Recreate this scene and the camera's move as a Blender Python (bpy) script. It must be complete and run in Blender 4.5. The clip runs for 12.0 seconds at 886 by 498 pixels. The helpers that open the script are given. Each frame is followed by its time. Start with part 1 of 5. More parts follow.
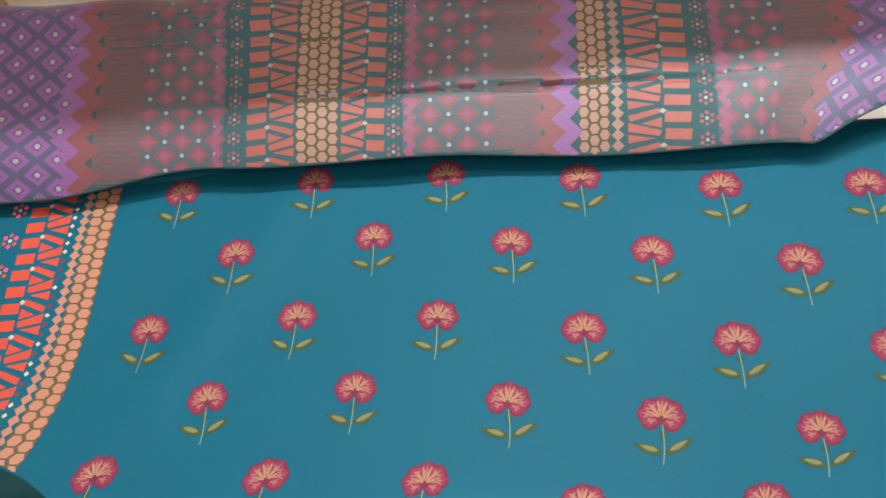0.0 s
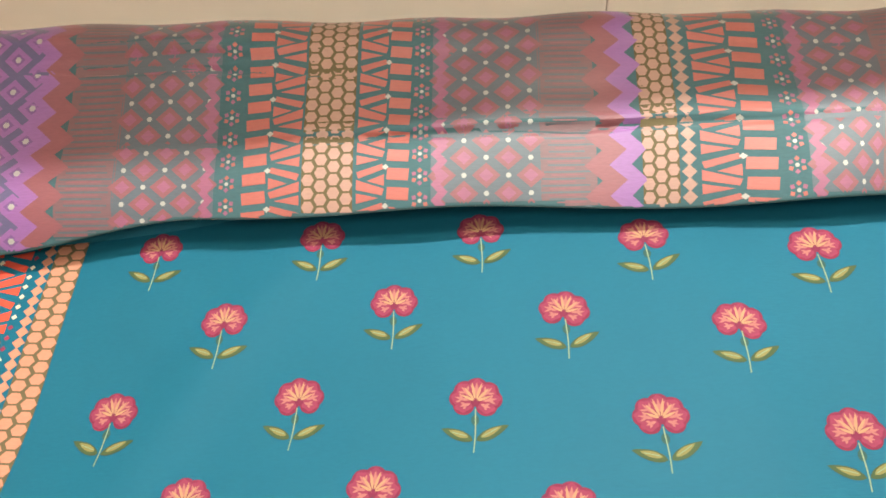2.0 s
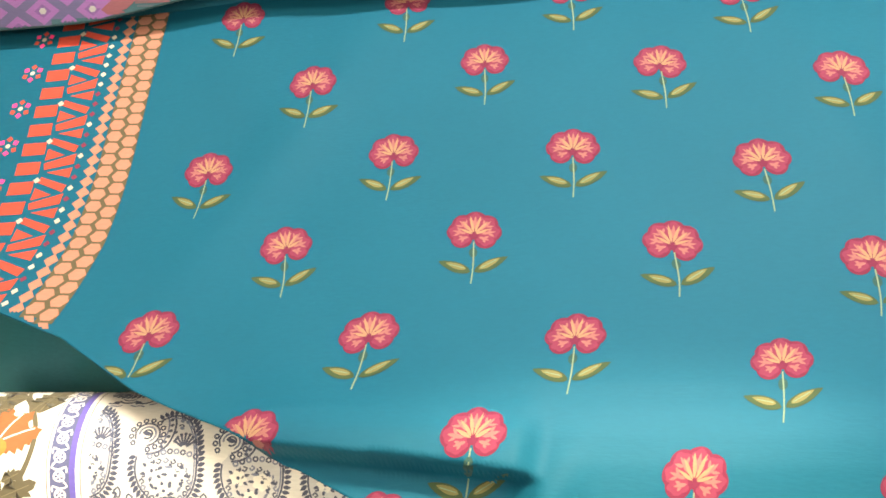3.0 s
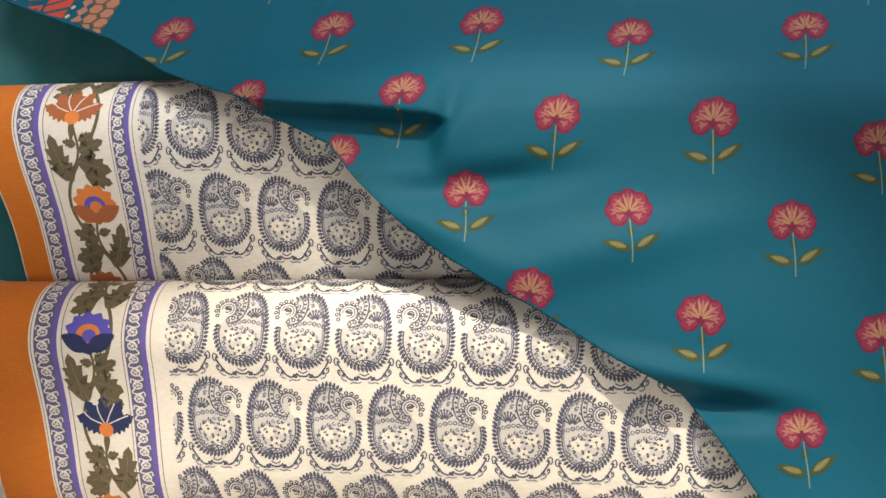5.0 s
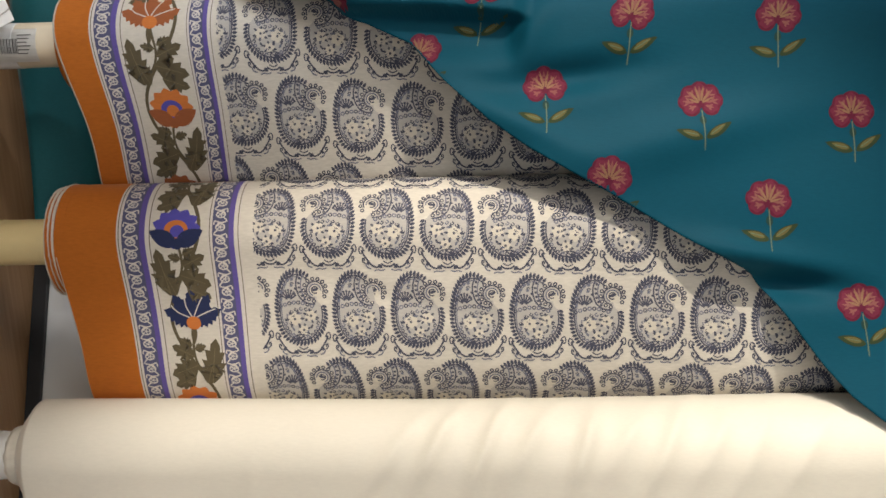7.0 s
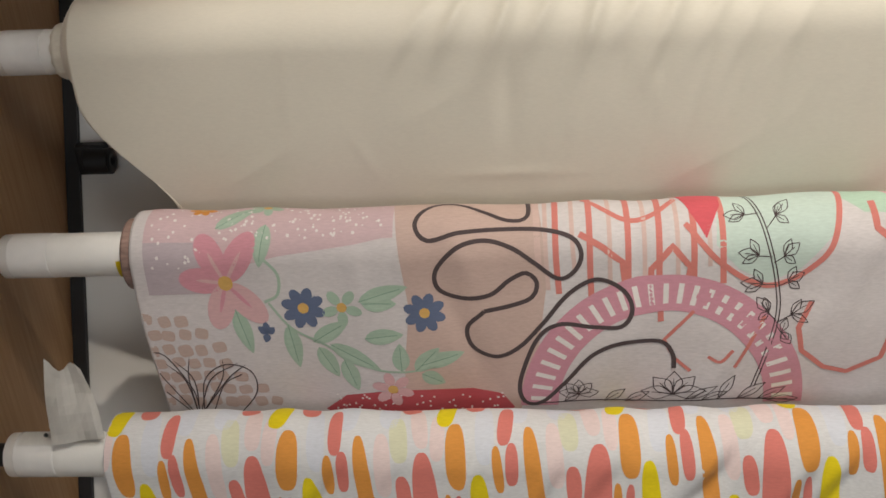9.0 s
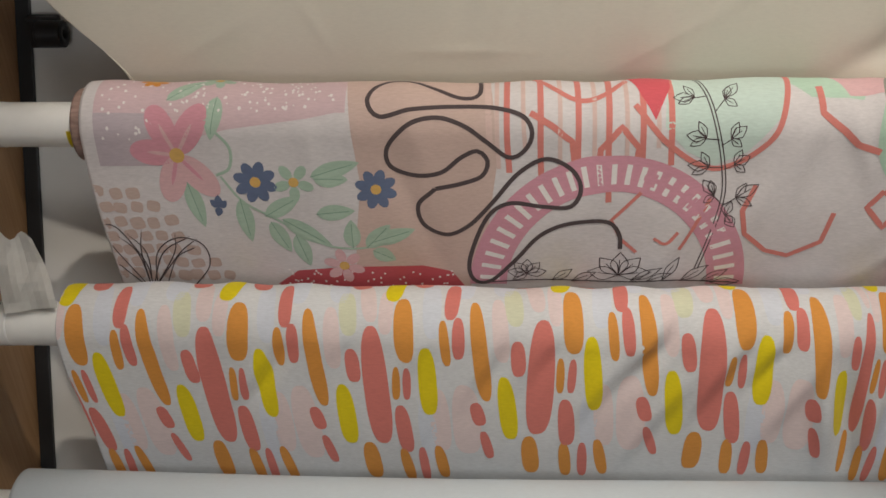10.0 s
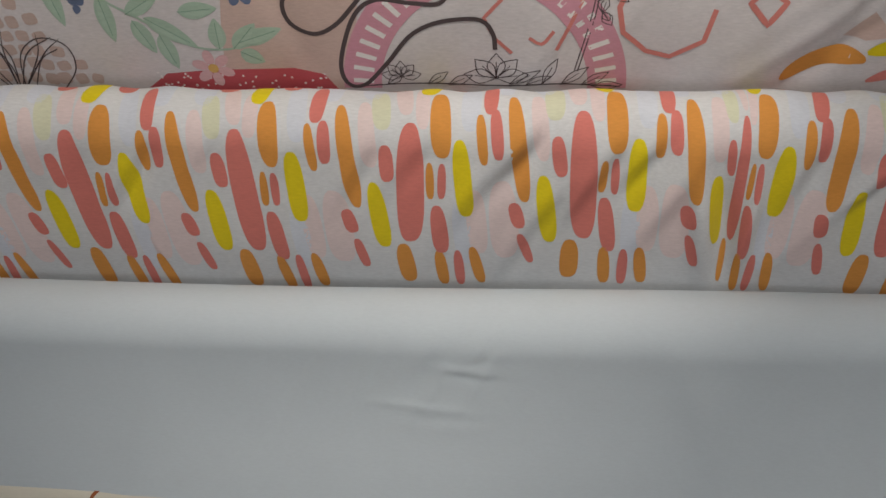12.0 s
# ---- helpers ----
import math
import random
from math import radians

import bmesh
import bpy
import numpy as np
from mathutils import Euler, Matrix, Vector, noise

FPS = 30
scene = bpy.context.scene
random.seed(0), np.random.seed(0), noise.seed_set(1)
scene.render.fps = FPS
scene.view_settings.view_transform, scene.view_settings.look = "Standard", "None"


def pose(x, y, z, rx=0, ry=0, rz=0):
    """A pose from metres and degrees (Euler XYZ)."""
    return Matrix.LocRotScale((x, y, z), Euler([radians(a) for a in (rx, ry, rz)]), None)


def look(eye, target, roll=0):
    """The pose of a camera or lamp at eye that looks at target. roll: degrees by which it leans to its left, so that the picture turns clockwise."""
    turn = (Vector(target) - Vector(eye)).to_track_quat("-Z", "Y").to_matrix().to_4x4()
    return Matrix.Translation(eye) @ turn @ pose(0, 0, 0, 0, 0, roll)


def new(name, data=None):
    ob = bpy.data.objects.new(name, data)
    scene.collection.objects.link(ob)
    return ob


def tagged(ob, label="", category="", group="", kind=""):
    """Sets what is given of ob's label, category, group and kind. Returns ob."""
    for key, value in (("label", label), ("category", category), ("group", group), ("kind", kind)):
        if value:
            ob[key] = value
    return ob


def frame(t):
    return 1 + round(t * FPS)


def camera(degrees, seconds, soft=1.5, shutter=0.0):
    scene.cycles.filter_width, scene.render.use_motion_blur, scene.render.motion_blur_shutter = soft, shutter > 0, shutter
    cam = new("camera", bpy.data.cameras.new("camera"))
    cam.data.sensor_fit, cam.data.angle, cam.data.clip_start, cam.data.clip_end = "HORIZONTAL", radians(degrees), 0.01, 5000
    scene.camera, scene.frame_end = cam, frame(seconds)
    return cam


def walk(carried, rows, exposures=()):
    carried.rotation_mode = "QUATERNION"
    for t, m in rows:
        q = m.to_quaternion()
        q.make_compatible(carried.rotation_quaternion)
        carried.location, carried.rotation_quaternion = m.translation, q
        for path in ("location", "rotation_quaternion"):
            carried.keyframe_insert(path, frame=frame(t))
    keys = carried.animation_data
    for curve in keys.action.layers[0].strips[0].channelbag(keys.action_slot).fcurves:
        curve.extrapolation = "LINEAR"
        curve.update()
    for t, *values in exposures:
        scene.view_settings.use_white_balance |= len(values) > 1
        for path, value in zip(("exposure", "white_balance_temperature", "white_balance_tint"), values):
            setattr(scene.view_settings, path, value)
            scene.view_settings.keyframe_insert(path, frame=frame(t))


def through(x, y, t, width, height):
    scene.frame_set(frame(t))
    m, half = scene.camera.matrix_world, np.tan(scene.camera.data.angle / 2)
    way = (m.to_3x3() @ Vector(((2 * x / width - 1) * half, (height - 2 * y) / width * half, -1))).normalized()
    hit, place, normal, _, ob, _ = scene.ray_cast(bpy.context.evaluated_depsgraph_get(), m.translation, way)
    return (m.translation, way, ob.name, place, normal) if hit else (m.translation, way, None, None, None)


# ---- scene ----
cam = camera(48.0, 12.0, soft=1.6)
METRES, EYE, TILT, LEAN, TURN = 1.25, 1.55, 0.0, 1.25, 4.5
ROWS = [
    (0.0, 0.0, 0.0, 0.0, 0.0, 0.0, -0.0),
    (0.5, -0.0156, -0.0046, 0.0101, -0.55, 1.69, -0.2),
    (1.0, -0.0384, -0.0074, 0.0035, 0.37, 1.69, -0.46),
    (1.5, -0.0338, 0.0468, 0.0085, -2.09, 4.17, -0.62),
    (2.0, -0.0429, 0.1368, -0.0257, -1.85, 6.24, -0.83),
    (2.5, -0.0719, 0.1657, -0.0726, -0.39, 3.67, -0.62),
    (3.0, -0.0878, 0.1419, -0.0977, -0.73, -1.22, -0.66),
    (5.0, -0.0123, -0.0615, -0.1483, 2.15, -13.19, 0.89),
    (5.5, -0.0469, -0.0906, -0.1682, 4.18, -15.0, 1.43),
    (6.0, -0.0979, -0.0966, -0.1723, 3.42, -14.9, 1.13),
    (6.5, -0.1097, -0.1052, -0.1825, -0.37, -14.65, 0.07),
    (8.5, -0.1117, -0.1639, -0.2729, -1.57, -21.14, 1.77),
    (9.0, -0.1203, -0.2081, -0.3191, -1.0, -27.25, 2.02),
    (9.5, -0.1103, -0.219, -0.3392, -1.44, -31.34, 0.66),
    (10.0, -0.1052, -0.2266, -0.3377, -1.8, -32.48, 0.13),
    (10.5, -0.0699, -0.226, -0.3414, -3.43, -32.96, -1.08),
    (11.0, -0.0218, -0.2277, -0.3413, -3.15, -34.24, -1.44),
    (11.5, -0.0033, -0.233, -0.3541, -1.74, -36.76, -0.66),
    (12.0, 0.0096, -0.232, -0.3773, -0.9, -41.28, 0.58),
]
EXPOSURES = [(0.0, 1.5, 6700, 5), (0.5, 2.05, 7300, 5), (1.5, 2.1, 7500, 5), (3.0, 2.15, 7500, 4), (4.8, 0.95, 6700, 9), (5.0, 0.6, 6600, 10), (5.3, -0.05, 6650, 10), (6.5, -0.05, 6450, 10),
             (8.5, -0.52, 6400, 10), (9.5, -0.72, 6400, 10), (10.5, -0.84, 6300, 9), (12.0, -0.82, 6200, 10)]
walk(cam, [(t, pose(0, 0, EYE, TILT, LEAN, TURN) @ pose(METRES * x, METRES * y, METRES * z, 90 + pitch, roll, yaw)) for t, x, y, z, yaw, pitch, roll in ROWS], EXPOSURES)

# ---- light ----
world = bpy.data.worlds.new("world")
scene.world = world
world.use_nodes = True
world.node_tree.nodes["Background"].inputs[0].default_value = (1.0, 0.93, 0.84, 1)
world.node_tree.nodes["Background"].inputs[1].default_value = 0.05


def area_lamp(name, eye, target, size, watts, colour):
    data = bpy.data.lights.new(name, "AREA")
    data.shape, data.size, data.energy, data.color = "DISK", size, watts, colour
    ob = new(name, data)
    ob.matrix_world = look(eye, target)
    return ob


def spot_lamp(eye, target, watts, cone, blend):
    data = bpy.data.lights.new("spot_lamp", "SPOT")
    data.energy, data.color, data.spot_size, data.spot_blend, data.shadow_soft_size = watts, (1.0, 0.91, 0.78), radians(cone), blend, 0.022
    new("spot_lamp", data).matrix_world = look(eye, target)


# downlight of the shop ceiling over the middle rolls, placed by the hem shadows
spot_lamp((0.22, 0.02, 2.475), (-0.12, 0.63, 0.75), 124, 32, 0.6)
# second spot, unseen, added to brighten the lower rolls
spot_lamp((0.36, -0.25, 2.60), (0.22, 0.42, 0.33), 74, 34, 0.9)
# unseen overhead fill, added to brighten cloth fronts and the side panel
area_lamp("overhead_fill", (0.25, -0.75, 2.66), (0.25, -0.75, 0), 0.6, 13.5, (1.0, 0.96, 0.90))
# unseen frontal fill, added to brighten the sloping top panel and cloth fronts
front_light = area_lamp("front_fill", (0.2, -3.12, 1.5), (0.2, 0.0, 1.55), 2.2, 15, (0.97, 0.98, 1.0))
front_light.data.shape, front_light.data.size_y = "RECTANGLE", 1.3
# unseen strip light over the bay, added for the pale band on the upper cloths
band_strip = area_lamp("band_light", (0.0, 0.05, 2.66), (0.0, 0.62, 2.06), 1.3, 16, (0.90, 0.95, 1.0))
band_strip.data.shape, band_strip.data.size_y = "RECTANGLE", 0.005


# ---- materials ----
def rgb(c):
    return (c[0], c[1], c[2], 1.0)


def base_material(name, rough, metal=0.0):
    m = bpy.data.materials.new(name)
    m.use_nodes = True
    b = m.node_tree.nodes["Principled BSDF"]
    b.inputs["Roughness"].default_value = rough
    b.inputs["Metallic"].default_value = metal
    return m, m.node_tree, b


def cloth_material(name, c, rough=0.8, sheen=0.25, weave=1400.0, mottle=0.12, bump=0.25, spec=0.25, through=0.0):
    """Woven cloth: a fine thread grain over a broad unevenness."""
    m, t, b = base_material(name, rough)
    n, l = t.nodes, t.links
    co = n.new("ShaderNodeTexCoord")
    big = n.new("ShaderNodeTexNoise")
    big.inputs["Scale"].default_value = 9.0
    big.inputs["Detail"].default_value = 4.0
    l.new(co.outputs["Object"], big.inputs["Vector"])
    fine = n.new("ShaderNodeTexNoise")
    fine.inputs["Scale"].default_value = weave * 0.45
    fine.inputs["Detail"].default_value = 2.0
    st = n.new("ShaderNodeMapping")
    st.inputs["Scale"].default_value = (0.25, 1.0, 1.0)
    l.new(co.outputs["Object"], st.inputs["Vector"])
    l.new(st.outputs["Vector"], fine.inputs["Vector"])
    add = n.new("ShaderNodeMath")
    add.operation = "ADD"
    l.new(big.outputs["Fac"], add.inputs[0])
    l.new(fine.outputs["Fac"], add.inputs[1])
    ramp = n.new("ShaderNodeMapRange")
    ramp.inputs["From Min"].default_value = 0.6
    ramp.inputs["From Max"].default_value = 1.4
    ramp.inputs["To Min"].default_value = 1 - mottle
    ramp.inputs["To Max"].default_value = 1 + mottle
    l.new(add.outputs[0], ramp.inputs["Value"])
    mul = n.new("ShaderNodeVectorMath")
    mul.operation = "SCALE"
    mul.inputs[0].default_value = c[:3]
    l.new(ramp.outputs["Result"], mul.inputs["Scale"])
    l.new(mul.outputs["Vector"], b.inputs["Base Color"])
    bp = n.new("ShaderNodeBump")
    bp.inputs["Strength"].default_value = bump
    bp.inputs["Distance"].default_value = 0.0004
    l.new(fine.outputs["Fac"], bp.inputs["Height"])
    l.new(bp.outputs["Normal"], b.inputs["Normal"])
    b.inputs["Specular IOR Level"].default_value = spec
    b.inputs["Sheen Weight"].default_value = sheen
    b.inputs["Sheen Roughness"].default_value = 0.4
    if through:
        b.inputs["Transmission Weight"].default_value = through
    return m


def plain_material(name, c, rough=0.5, metal=0.0, spec=0.5, scale=40.0, mottle=0.06, bump=0.05):
    m, t, b = base_material(name, rough, metal)
    n, l = t.nodes, t.links
    co = n.new("ShaderNodeTexCoord")
    no = n.new("ShaderNodeTexNoise")
    no.inputs["Scale"].default_value = scale
    no.inputs["Detail"].default_value = 6.0
    l.new(co.outputs["Object"], no.inputs["Vector"])
    mp = n.new("ShaderNodeMapRange")
    mp.inputs["From Min"].default_value, mp.inputs["From Max"].default_value = 0.3, 0.7
    mp.inputs["To Min"].default_value, mp.inputs["To Max"].default_value = 1 - mottle, 1 + mottle
    l.new(no.outputs["Fac"], mp.inputs["Value"])
    mul = n.new("ShaderNodeVectorMath")
    mul.operation = "SCALE"
    mul.inputs[0].default_value = c[:3]
    l.new(mp.outputs["Result"], mul.inputs["Scale"])
    l.new(mul.outputs["Vector"], b.inputs["Base Color"])
    bp = n.new("ShaderNodeBump")
    bp.inputs["Strength"].default_value = bump
    bp.inputs["Distance"].default_value = 0.002
    l.new(no.outputs["Fac"], bp.inputs["Height"])
    l.new(bp.outputs["Normal"], b.inputs["Normal"])
    b.inputs["Specular IOR Level"].default_value = spec
    return m


def wood_material(name, dark, light, rough=0.45):
    m, t, b = base_material(name, rough)
    n, l = t.nodes, t.links
    co = n.new("ShaderNodeTexCoord")
    mp = n.new("ShaderNodeMapping")
    mp.inputs["Scale"].default_value = (30.0, 30.0, 1.2)
    l.new(co.outputs["Object"], mp.inputs["Vector"])
    no = n.new("ShaderNodeTexNoise")
    no.inputs["Scale"].default_value = 6.0
    no.inputs["Detail"].default_value = 8.0
    no.inputs["Distortion"].default_value = 0.6
    l.new(mp.outputs["Vector"], no.inputs["Vector"])
    r = n.new("ShaderNodeValToRGB")
    r.color_ramp.elements[0].position, r.color_ramp.elements[0].color = 0.3, rgb(dark)
    r.color_ramp.elements[1].position, r.color_ramp.elements[1].color = 0.72, rgb(light)
    l.new(no.outputs["Fac"], r.inputs["Fac"])
    l.new(r.outputs["Color"], b.inputs["Base Color"])
    bp = n.new("ShaderNodeBump")
    bp.inputs["Strength"].default_value = 0.08
    bp.inputs["Distance"].default_value = 0.002
    l.new(no.outputs["Fac"], bp.inputs["Height"])
    l.new(bp.outputs["Normal"], b.inputs["Normal"])
    return m


def glow_material(name, c, strength):
    m = bpy.data.materials.new(name)
    m.use_nodes = True
    t = m.node_tree
    t.nodes.clear()
    e, o = t.nodes.new("ShaderNodeEmission"), t.nodes.new("ShaderNodeOutputMaterial")
    e.inputs[0].default_value, e.inputs[1].default_value = rgb(c), strength
    t.links.new(e.outputs[0], o.inputs[0])
    return m


WOOD = wood_material("brown_laminate", (0.42, 0.235, 0.11), (0.52, 0.315, 0.165))
BOARD = plain_material("white_board", (0.76, 0.74, 0.71), 0.55, scale=6)
CREAM_PANEL = plain_material("cream_panel", (0.74, 0.65, 0.57), 0.5, scale=4)
BLACK_METAL = plain_material("black_metal", (0.012, 0.012, 0.013), 0.45, scale=90)
WALL_PAINT = plain_material("wall_paint", (0.72, 0.68, 0.62), 0.8, scale=12)
FLOOR_TILE = plain_material("floor_tile", (0.60, 0.56, 0.50), 0.35, scale=5)
TUBE_WHITE = plain_material("white_plastic_wrapped_tube", (0.80, 0.79, 0.76), 0.28, scale=25, bump=0.3)
TUBE_YELLOW = plain_material("yellow_paper_tube", (0.72, 0.58, 0.30), 0.35, scale=25, bump=0.3)
ROLL_EDGE = cloth_material("printed_roll_edge", (0.30, 0.20, 0.17), 0.85, 0.1, weave=500, mottle=0.5)
TUBE_CREAM = plain_material("cream_paper_tube", (0.70, 0.60, 0.44), 0.5, scale=25, bump=0.3)
TAPE = plain_material("clear_tape", (0.84, 0.83, 0.81), 0.14, scale=30, bump=0.5)
TAPE_YELLOW = plain_material("yellowed_tape", (0.76, 0.63, 0.34), 0.14, scale=30, bump=0.5)
PAPER = plain_material("white_paper", (0.86, 0.84, 0.80), 0.7, scale=60)
INK = plain_material("black_ink", (0.03, 0.03, 0.03), 0.7)

TEAL = cloth_material("teal_silk", (0.0014, 0.054, 0.087), 0.64, 0.0, mottle=0.06, spec=0.11)
TEAL_DARK = cloth_material("dark_teal_cotton", (0.010, 0.098, 0.110), 0.6, 0.1)
CHIFFON = cloth_material("teal_chiffon", (0.018, 0.052, 0.060), 0.75, 0.4)
PAISLEY_CREAM = cloth_material("unbleached_cotton", (0.60, 0.553, 0.478), 0.85, 0.2)
CREAM = cloth_material("cream_satin", (0.70, 0.655, 0.56), 0.5, 0.2, mottle=0.04)
PALE = cloth_material("pale_lawn_cotton", (0.60, 0.56, 0.56), 0.85, 0.2)
DASH_WHITE = cloth_material("white_printed_cotton", (0.60, 0.60, 0.61), 0.85, 0.2)
WHITE = cloth_material("plain_white_cotton", (0.53, 0.58, 0.62), 0.85, 0.2, mottle=0.04)
ORANGE_DYE = cloth_material("orange_border_dye", (0.44, 0.125, 0.013), 0.8, 0.1, mottle=0.14)


# ---- building helpers ----
def part(name, bm, material, parent=None, label="", smooth=False):
    me = bpy.data.meshes.new(name)
    bm.to_mesh(me)
    bm.free()
    me.materials.append(material)
    if smooth:
        for p in me.polygons:
            p.use_smooth = True
    ob = new(name, me)
    ob.parent = parent
    if label:
        ob["label"] = label
    return ob


def box_mesh(x0, x1, y0, y1, z0, z1, bevel=0.003):
    bm = bmesh.new()
    bmesh.ops.create_cube(bm, size=1.0)
    for v in bm.verts:
        v.co = Vector((x0 + (v.co.x + 0.5) * (x1 - x0), y0 + (v.co.y + 0.5) * (y1 - y0), z0 + (v.co.z + 0.5) * (z1 - z0)))
    if bevel:
        bmesh.ops.bevel(bm, geom=bm.edges[:], offset=bevel, segments=2, affect="EDGES", profile=0.6)
    return bm


def extruded(outline, x0, x1, bevel=0.002):
    """A panel of outline points (y, z) between two x."""
    bm = bmesh.new()
    vs = [bm.verts.new((x0, y, z)) for y, z in outline]
    f = bm.faces.new(vs)
    r = bmesh.ops.extrude_face_region(bm, geom=[f])
    for e in r["geom"]:
        if isinstance(e, bmesh.types.BMVert):
            e.co.x = x1
    bmesh.ops.recalc_face_normals(bm, faces=bm.faces)
    if bevel:
        bmesh.ops.bevel(bm, geom=bm.edges[:], offset=bevel, segments=2, affect="EDGES", profile=0.6)
    return bm


def tube_mesh(x0, x1, y, z, r, inner, seg=40, wob=0.0):
    """A hollow tube along x, with a rounded lip at both ends."""
    bm = bmesh.new()
    w = (r - inner)
    prof = [(x0 + 0.01, inner), (x0, inner + 0.2 * w), (x0, r - 0.2 * w), (x0 + 0.2 * w, r)]
    prof += [(x0 + (x1 - x0) * k / 24, r) for k in range(1, 24)]
    prof += [(x1 - 0.2 * w, r), (x1, r - 0.2 * w), (x1, inner + 0.2 * w), (x1 - 0.01, inner)]
    rings = []
    for px, pr in prof:
        ring = []
        for k in range(seg):
            a = 2 * math.pi * k / seg
            q = pr + wob * math.sin(3 * a + 31 * px) if pr == r else pr
            ring.append(bm.verts.new((px, y + q * math.cos(a), z + q * math.sin(a))))
        rings.append(ring)
    for a, b in zip(rings, rings[1:] + rings[:1]):
        for k in range(seg):
            bm.faces.new((a[k], a[(k + 1) % seg], b[(k + 1) % seg], b[k]))
    bmesh.ops.recalc_face_normals(bm, faces=bm.faces)
    return bm


class Cloth:
    """A sheet: place(x, v) is the point x metres along the roll and v metres down its profile from the crest."""

    def __init__(self, profile, side=None, relief=None):
        p = np.array(profile, float)
        for _ in range(2):
            q = np.empty((2 * len(p) - 2, 2))
            q[0::2], q[1::2] = p[:-1] * 0.75 + p[1:] * 0.25, p[:-1] * 0.25 + p[1:] * 0.75
            p = np.vstack([p[:1], q, p[-1:]])
        self.p = p
        d = np.linalg.norm(np.diff(p, axis=0), axis=1)
        s = np.concatenate([[0], np.cumsum(d)])
        self.s = s - s[int(np.argmax(p[:, 1]))]
        self.side = side or (lambda x, v: (x, 0 * x))
        self.relief = relief or (lambda x, v: 0 * x)

    def place(self, x, v, off=0.0):
        x, v = np.asarray(x, float), np.asarray(v, float)
        y, z = np.interp(v, self.s, self.p[:, 0]), np.interp(v, self.s, self.p[:, 1])
        e = 0.002
        dy = np.interp(v + e, self.s, self.p[:, 0]) - np.interp(v - e, self.s, self.p[:, 0])
        dz = np.interp(v + e, self.s, self.p[:, 1]) - np.interp(v - e, self.s, self.p[:, 1])
        n = np.maximum(np.hypot(dy, dz), 1e-9)
        lift = self.relief(x, v) + off
        sx, sy = self.side(x, v)
        return np.stack([sx, y + lift * dz / n + sy, z - lift * dy / n], -1)


def round_profile(y, z, r, flap, back=-100):
    """Profile of a roll's outer layer from behind its crest to the front, and then down the points of its flap."""
    pts = []
    for k in range(41):
        a = radians(back + (88 - back) * k / 40)
        pts.append((y - r * math.sin(a), z + r * math.cos(a)))
    return pts + list(flap)


def sheet(name, cloth, x0, x1, v0, v1, material, parent=None, label="", step=0.004, vmax=None, thick=0.0009):
    nx = max(2, int((x1 - x0) / step))
    nv = max(2, int((v1 - v0) / step))
    gx, gt = np.meshgrid(np.linspace(x0, x1, nx + 1), np.linspace(0, 1, nv + 1), indexing="ij")
    end = vmax(gx) if vmax else v1
    gv = v0 + gt * (end - v0)
    co = cloth.place(gx, gv).reshape(-1, 3)
    i = np.arange((nx + 1) * (nv + 1)).reshape(nx + 1, nv + 1)
    quads = np.stack([i[:-1, :-1], i[:-1, 1:], i[1:, 1:], i[1:, :-1]], -1).reshape(-1, 4)
    me = bpy.data.meshes.new(name)
    me.from_pydata(co.tolist(), [], quads.tolist())
    me.materials.append(material)
    me.polygons.foreach_set("use_smooth", [True] * len(quads))
    ob = new(name, me)
    ob.parent = parent
    if label:
        ob["label"] = label
    if thick:
        so = ob.modifiers.new("thickness", "SOLIDIFY")
        so.thickness, so.offset = thick, -1.0
    return ob


def smooth01(a, b, x):
    t = np.clip((x - a) / (b - a), 0, 1)
    return t * t * (3 - 2 * t)


def bump(x, v, x0, v0, ax, av, turn=0.0):
    """A soft hump of the cloth, long along its own axis."""
    c, s = math.cos(turn), math.sin(turn)
    p, q = (x - x0) * c + (v - v0) * s, -(x - x0) * s + (v - v0) * c
    return np.exp(-(p / ax) ** 2 - (q / av) ** 2)


# ---- the bay: side walls, back board, top panel, room ----
XL, XR = -0.70, 0.78


def board_y(z):
    return 0.936 + 0.467 * (z - 0.912)


wall_left = tagged(part("wall_side_left", extruded([(0.30, 0.0), (1.75, 0.0), (1.75, 2.45), (0.62, 2.45), (0.30, 1.7)], XL - 0.025, XL), WOOD), "brown wood laminate side panel of the fabric bay", "side panel", kind="structure")
wall_right = tagged(part("wall_side_right", extruded([(0.30, 0.0), (1.75, 0.0), (1.75, 2.45), (0.62, 2.45), (0.30, 1.7)], XR, XR + 0.025), WOOD), "brown wood laminate side panel of the fabric bay", "side panel", kind="structure")
back_board = tagged(part("wall_back_board", extruded([(board_y(0.02), 0.02), (board_y(1.88), 1.88), (board_y(1.88) + 0.02, 1.88), (board_y(0.02) + 0.02, 0.02)], XL + 0.001, XR - 0.001), BOARD), "white leaning back board behind the fabric rolls", "back board", kind="structure")


def top_z(y):
    return 1.933 - 0.467 * (y - 1.249)


for a, b in ((XL + 0.001, 0.0716), (0.0726, XR - 0.001)):
    tagged(part("ceiling_panel", extruded([(0.53, top_z(0.53)), (1.40, top_z(1.40)), (1.41, top_z(1.40) + 0.02), (0.54, top_z(0.53) + 0.02)], a, b), CREAM_PANEL), "cream sloping top panel of the fabric bay", "panel", kind="structure")
tagged(part("trim_strip", extruded([(board_y(0.03) - 0.008, 0.03), (board_y(1.85) - 0.008, 1.85), (board_y(1.85) - 0.001, 1.85), (board_y(0.03) - 0.001, 0.03)], XL + 0.001, XL + 0.019, 0.001), BLACK_METAL), "black metal strip along the back board edge", "metal strip", kind="structure")

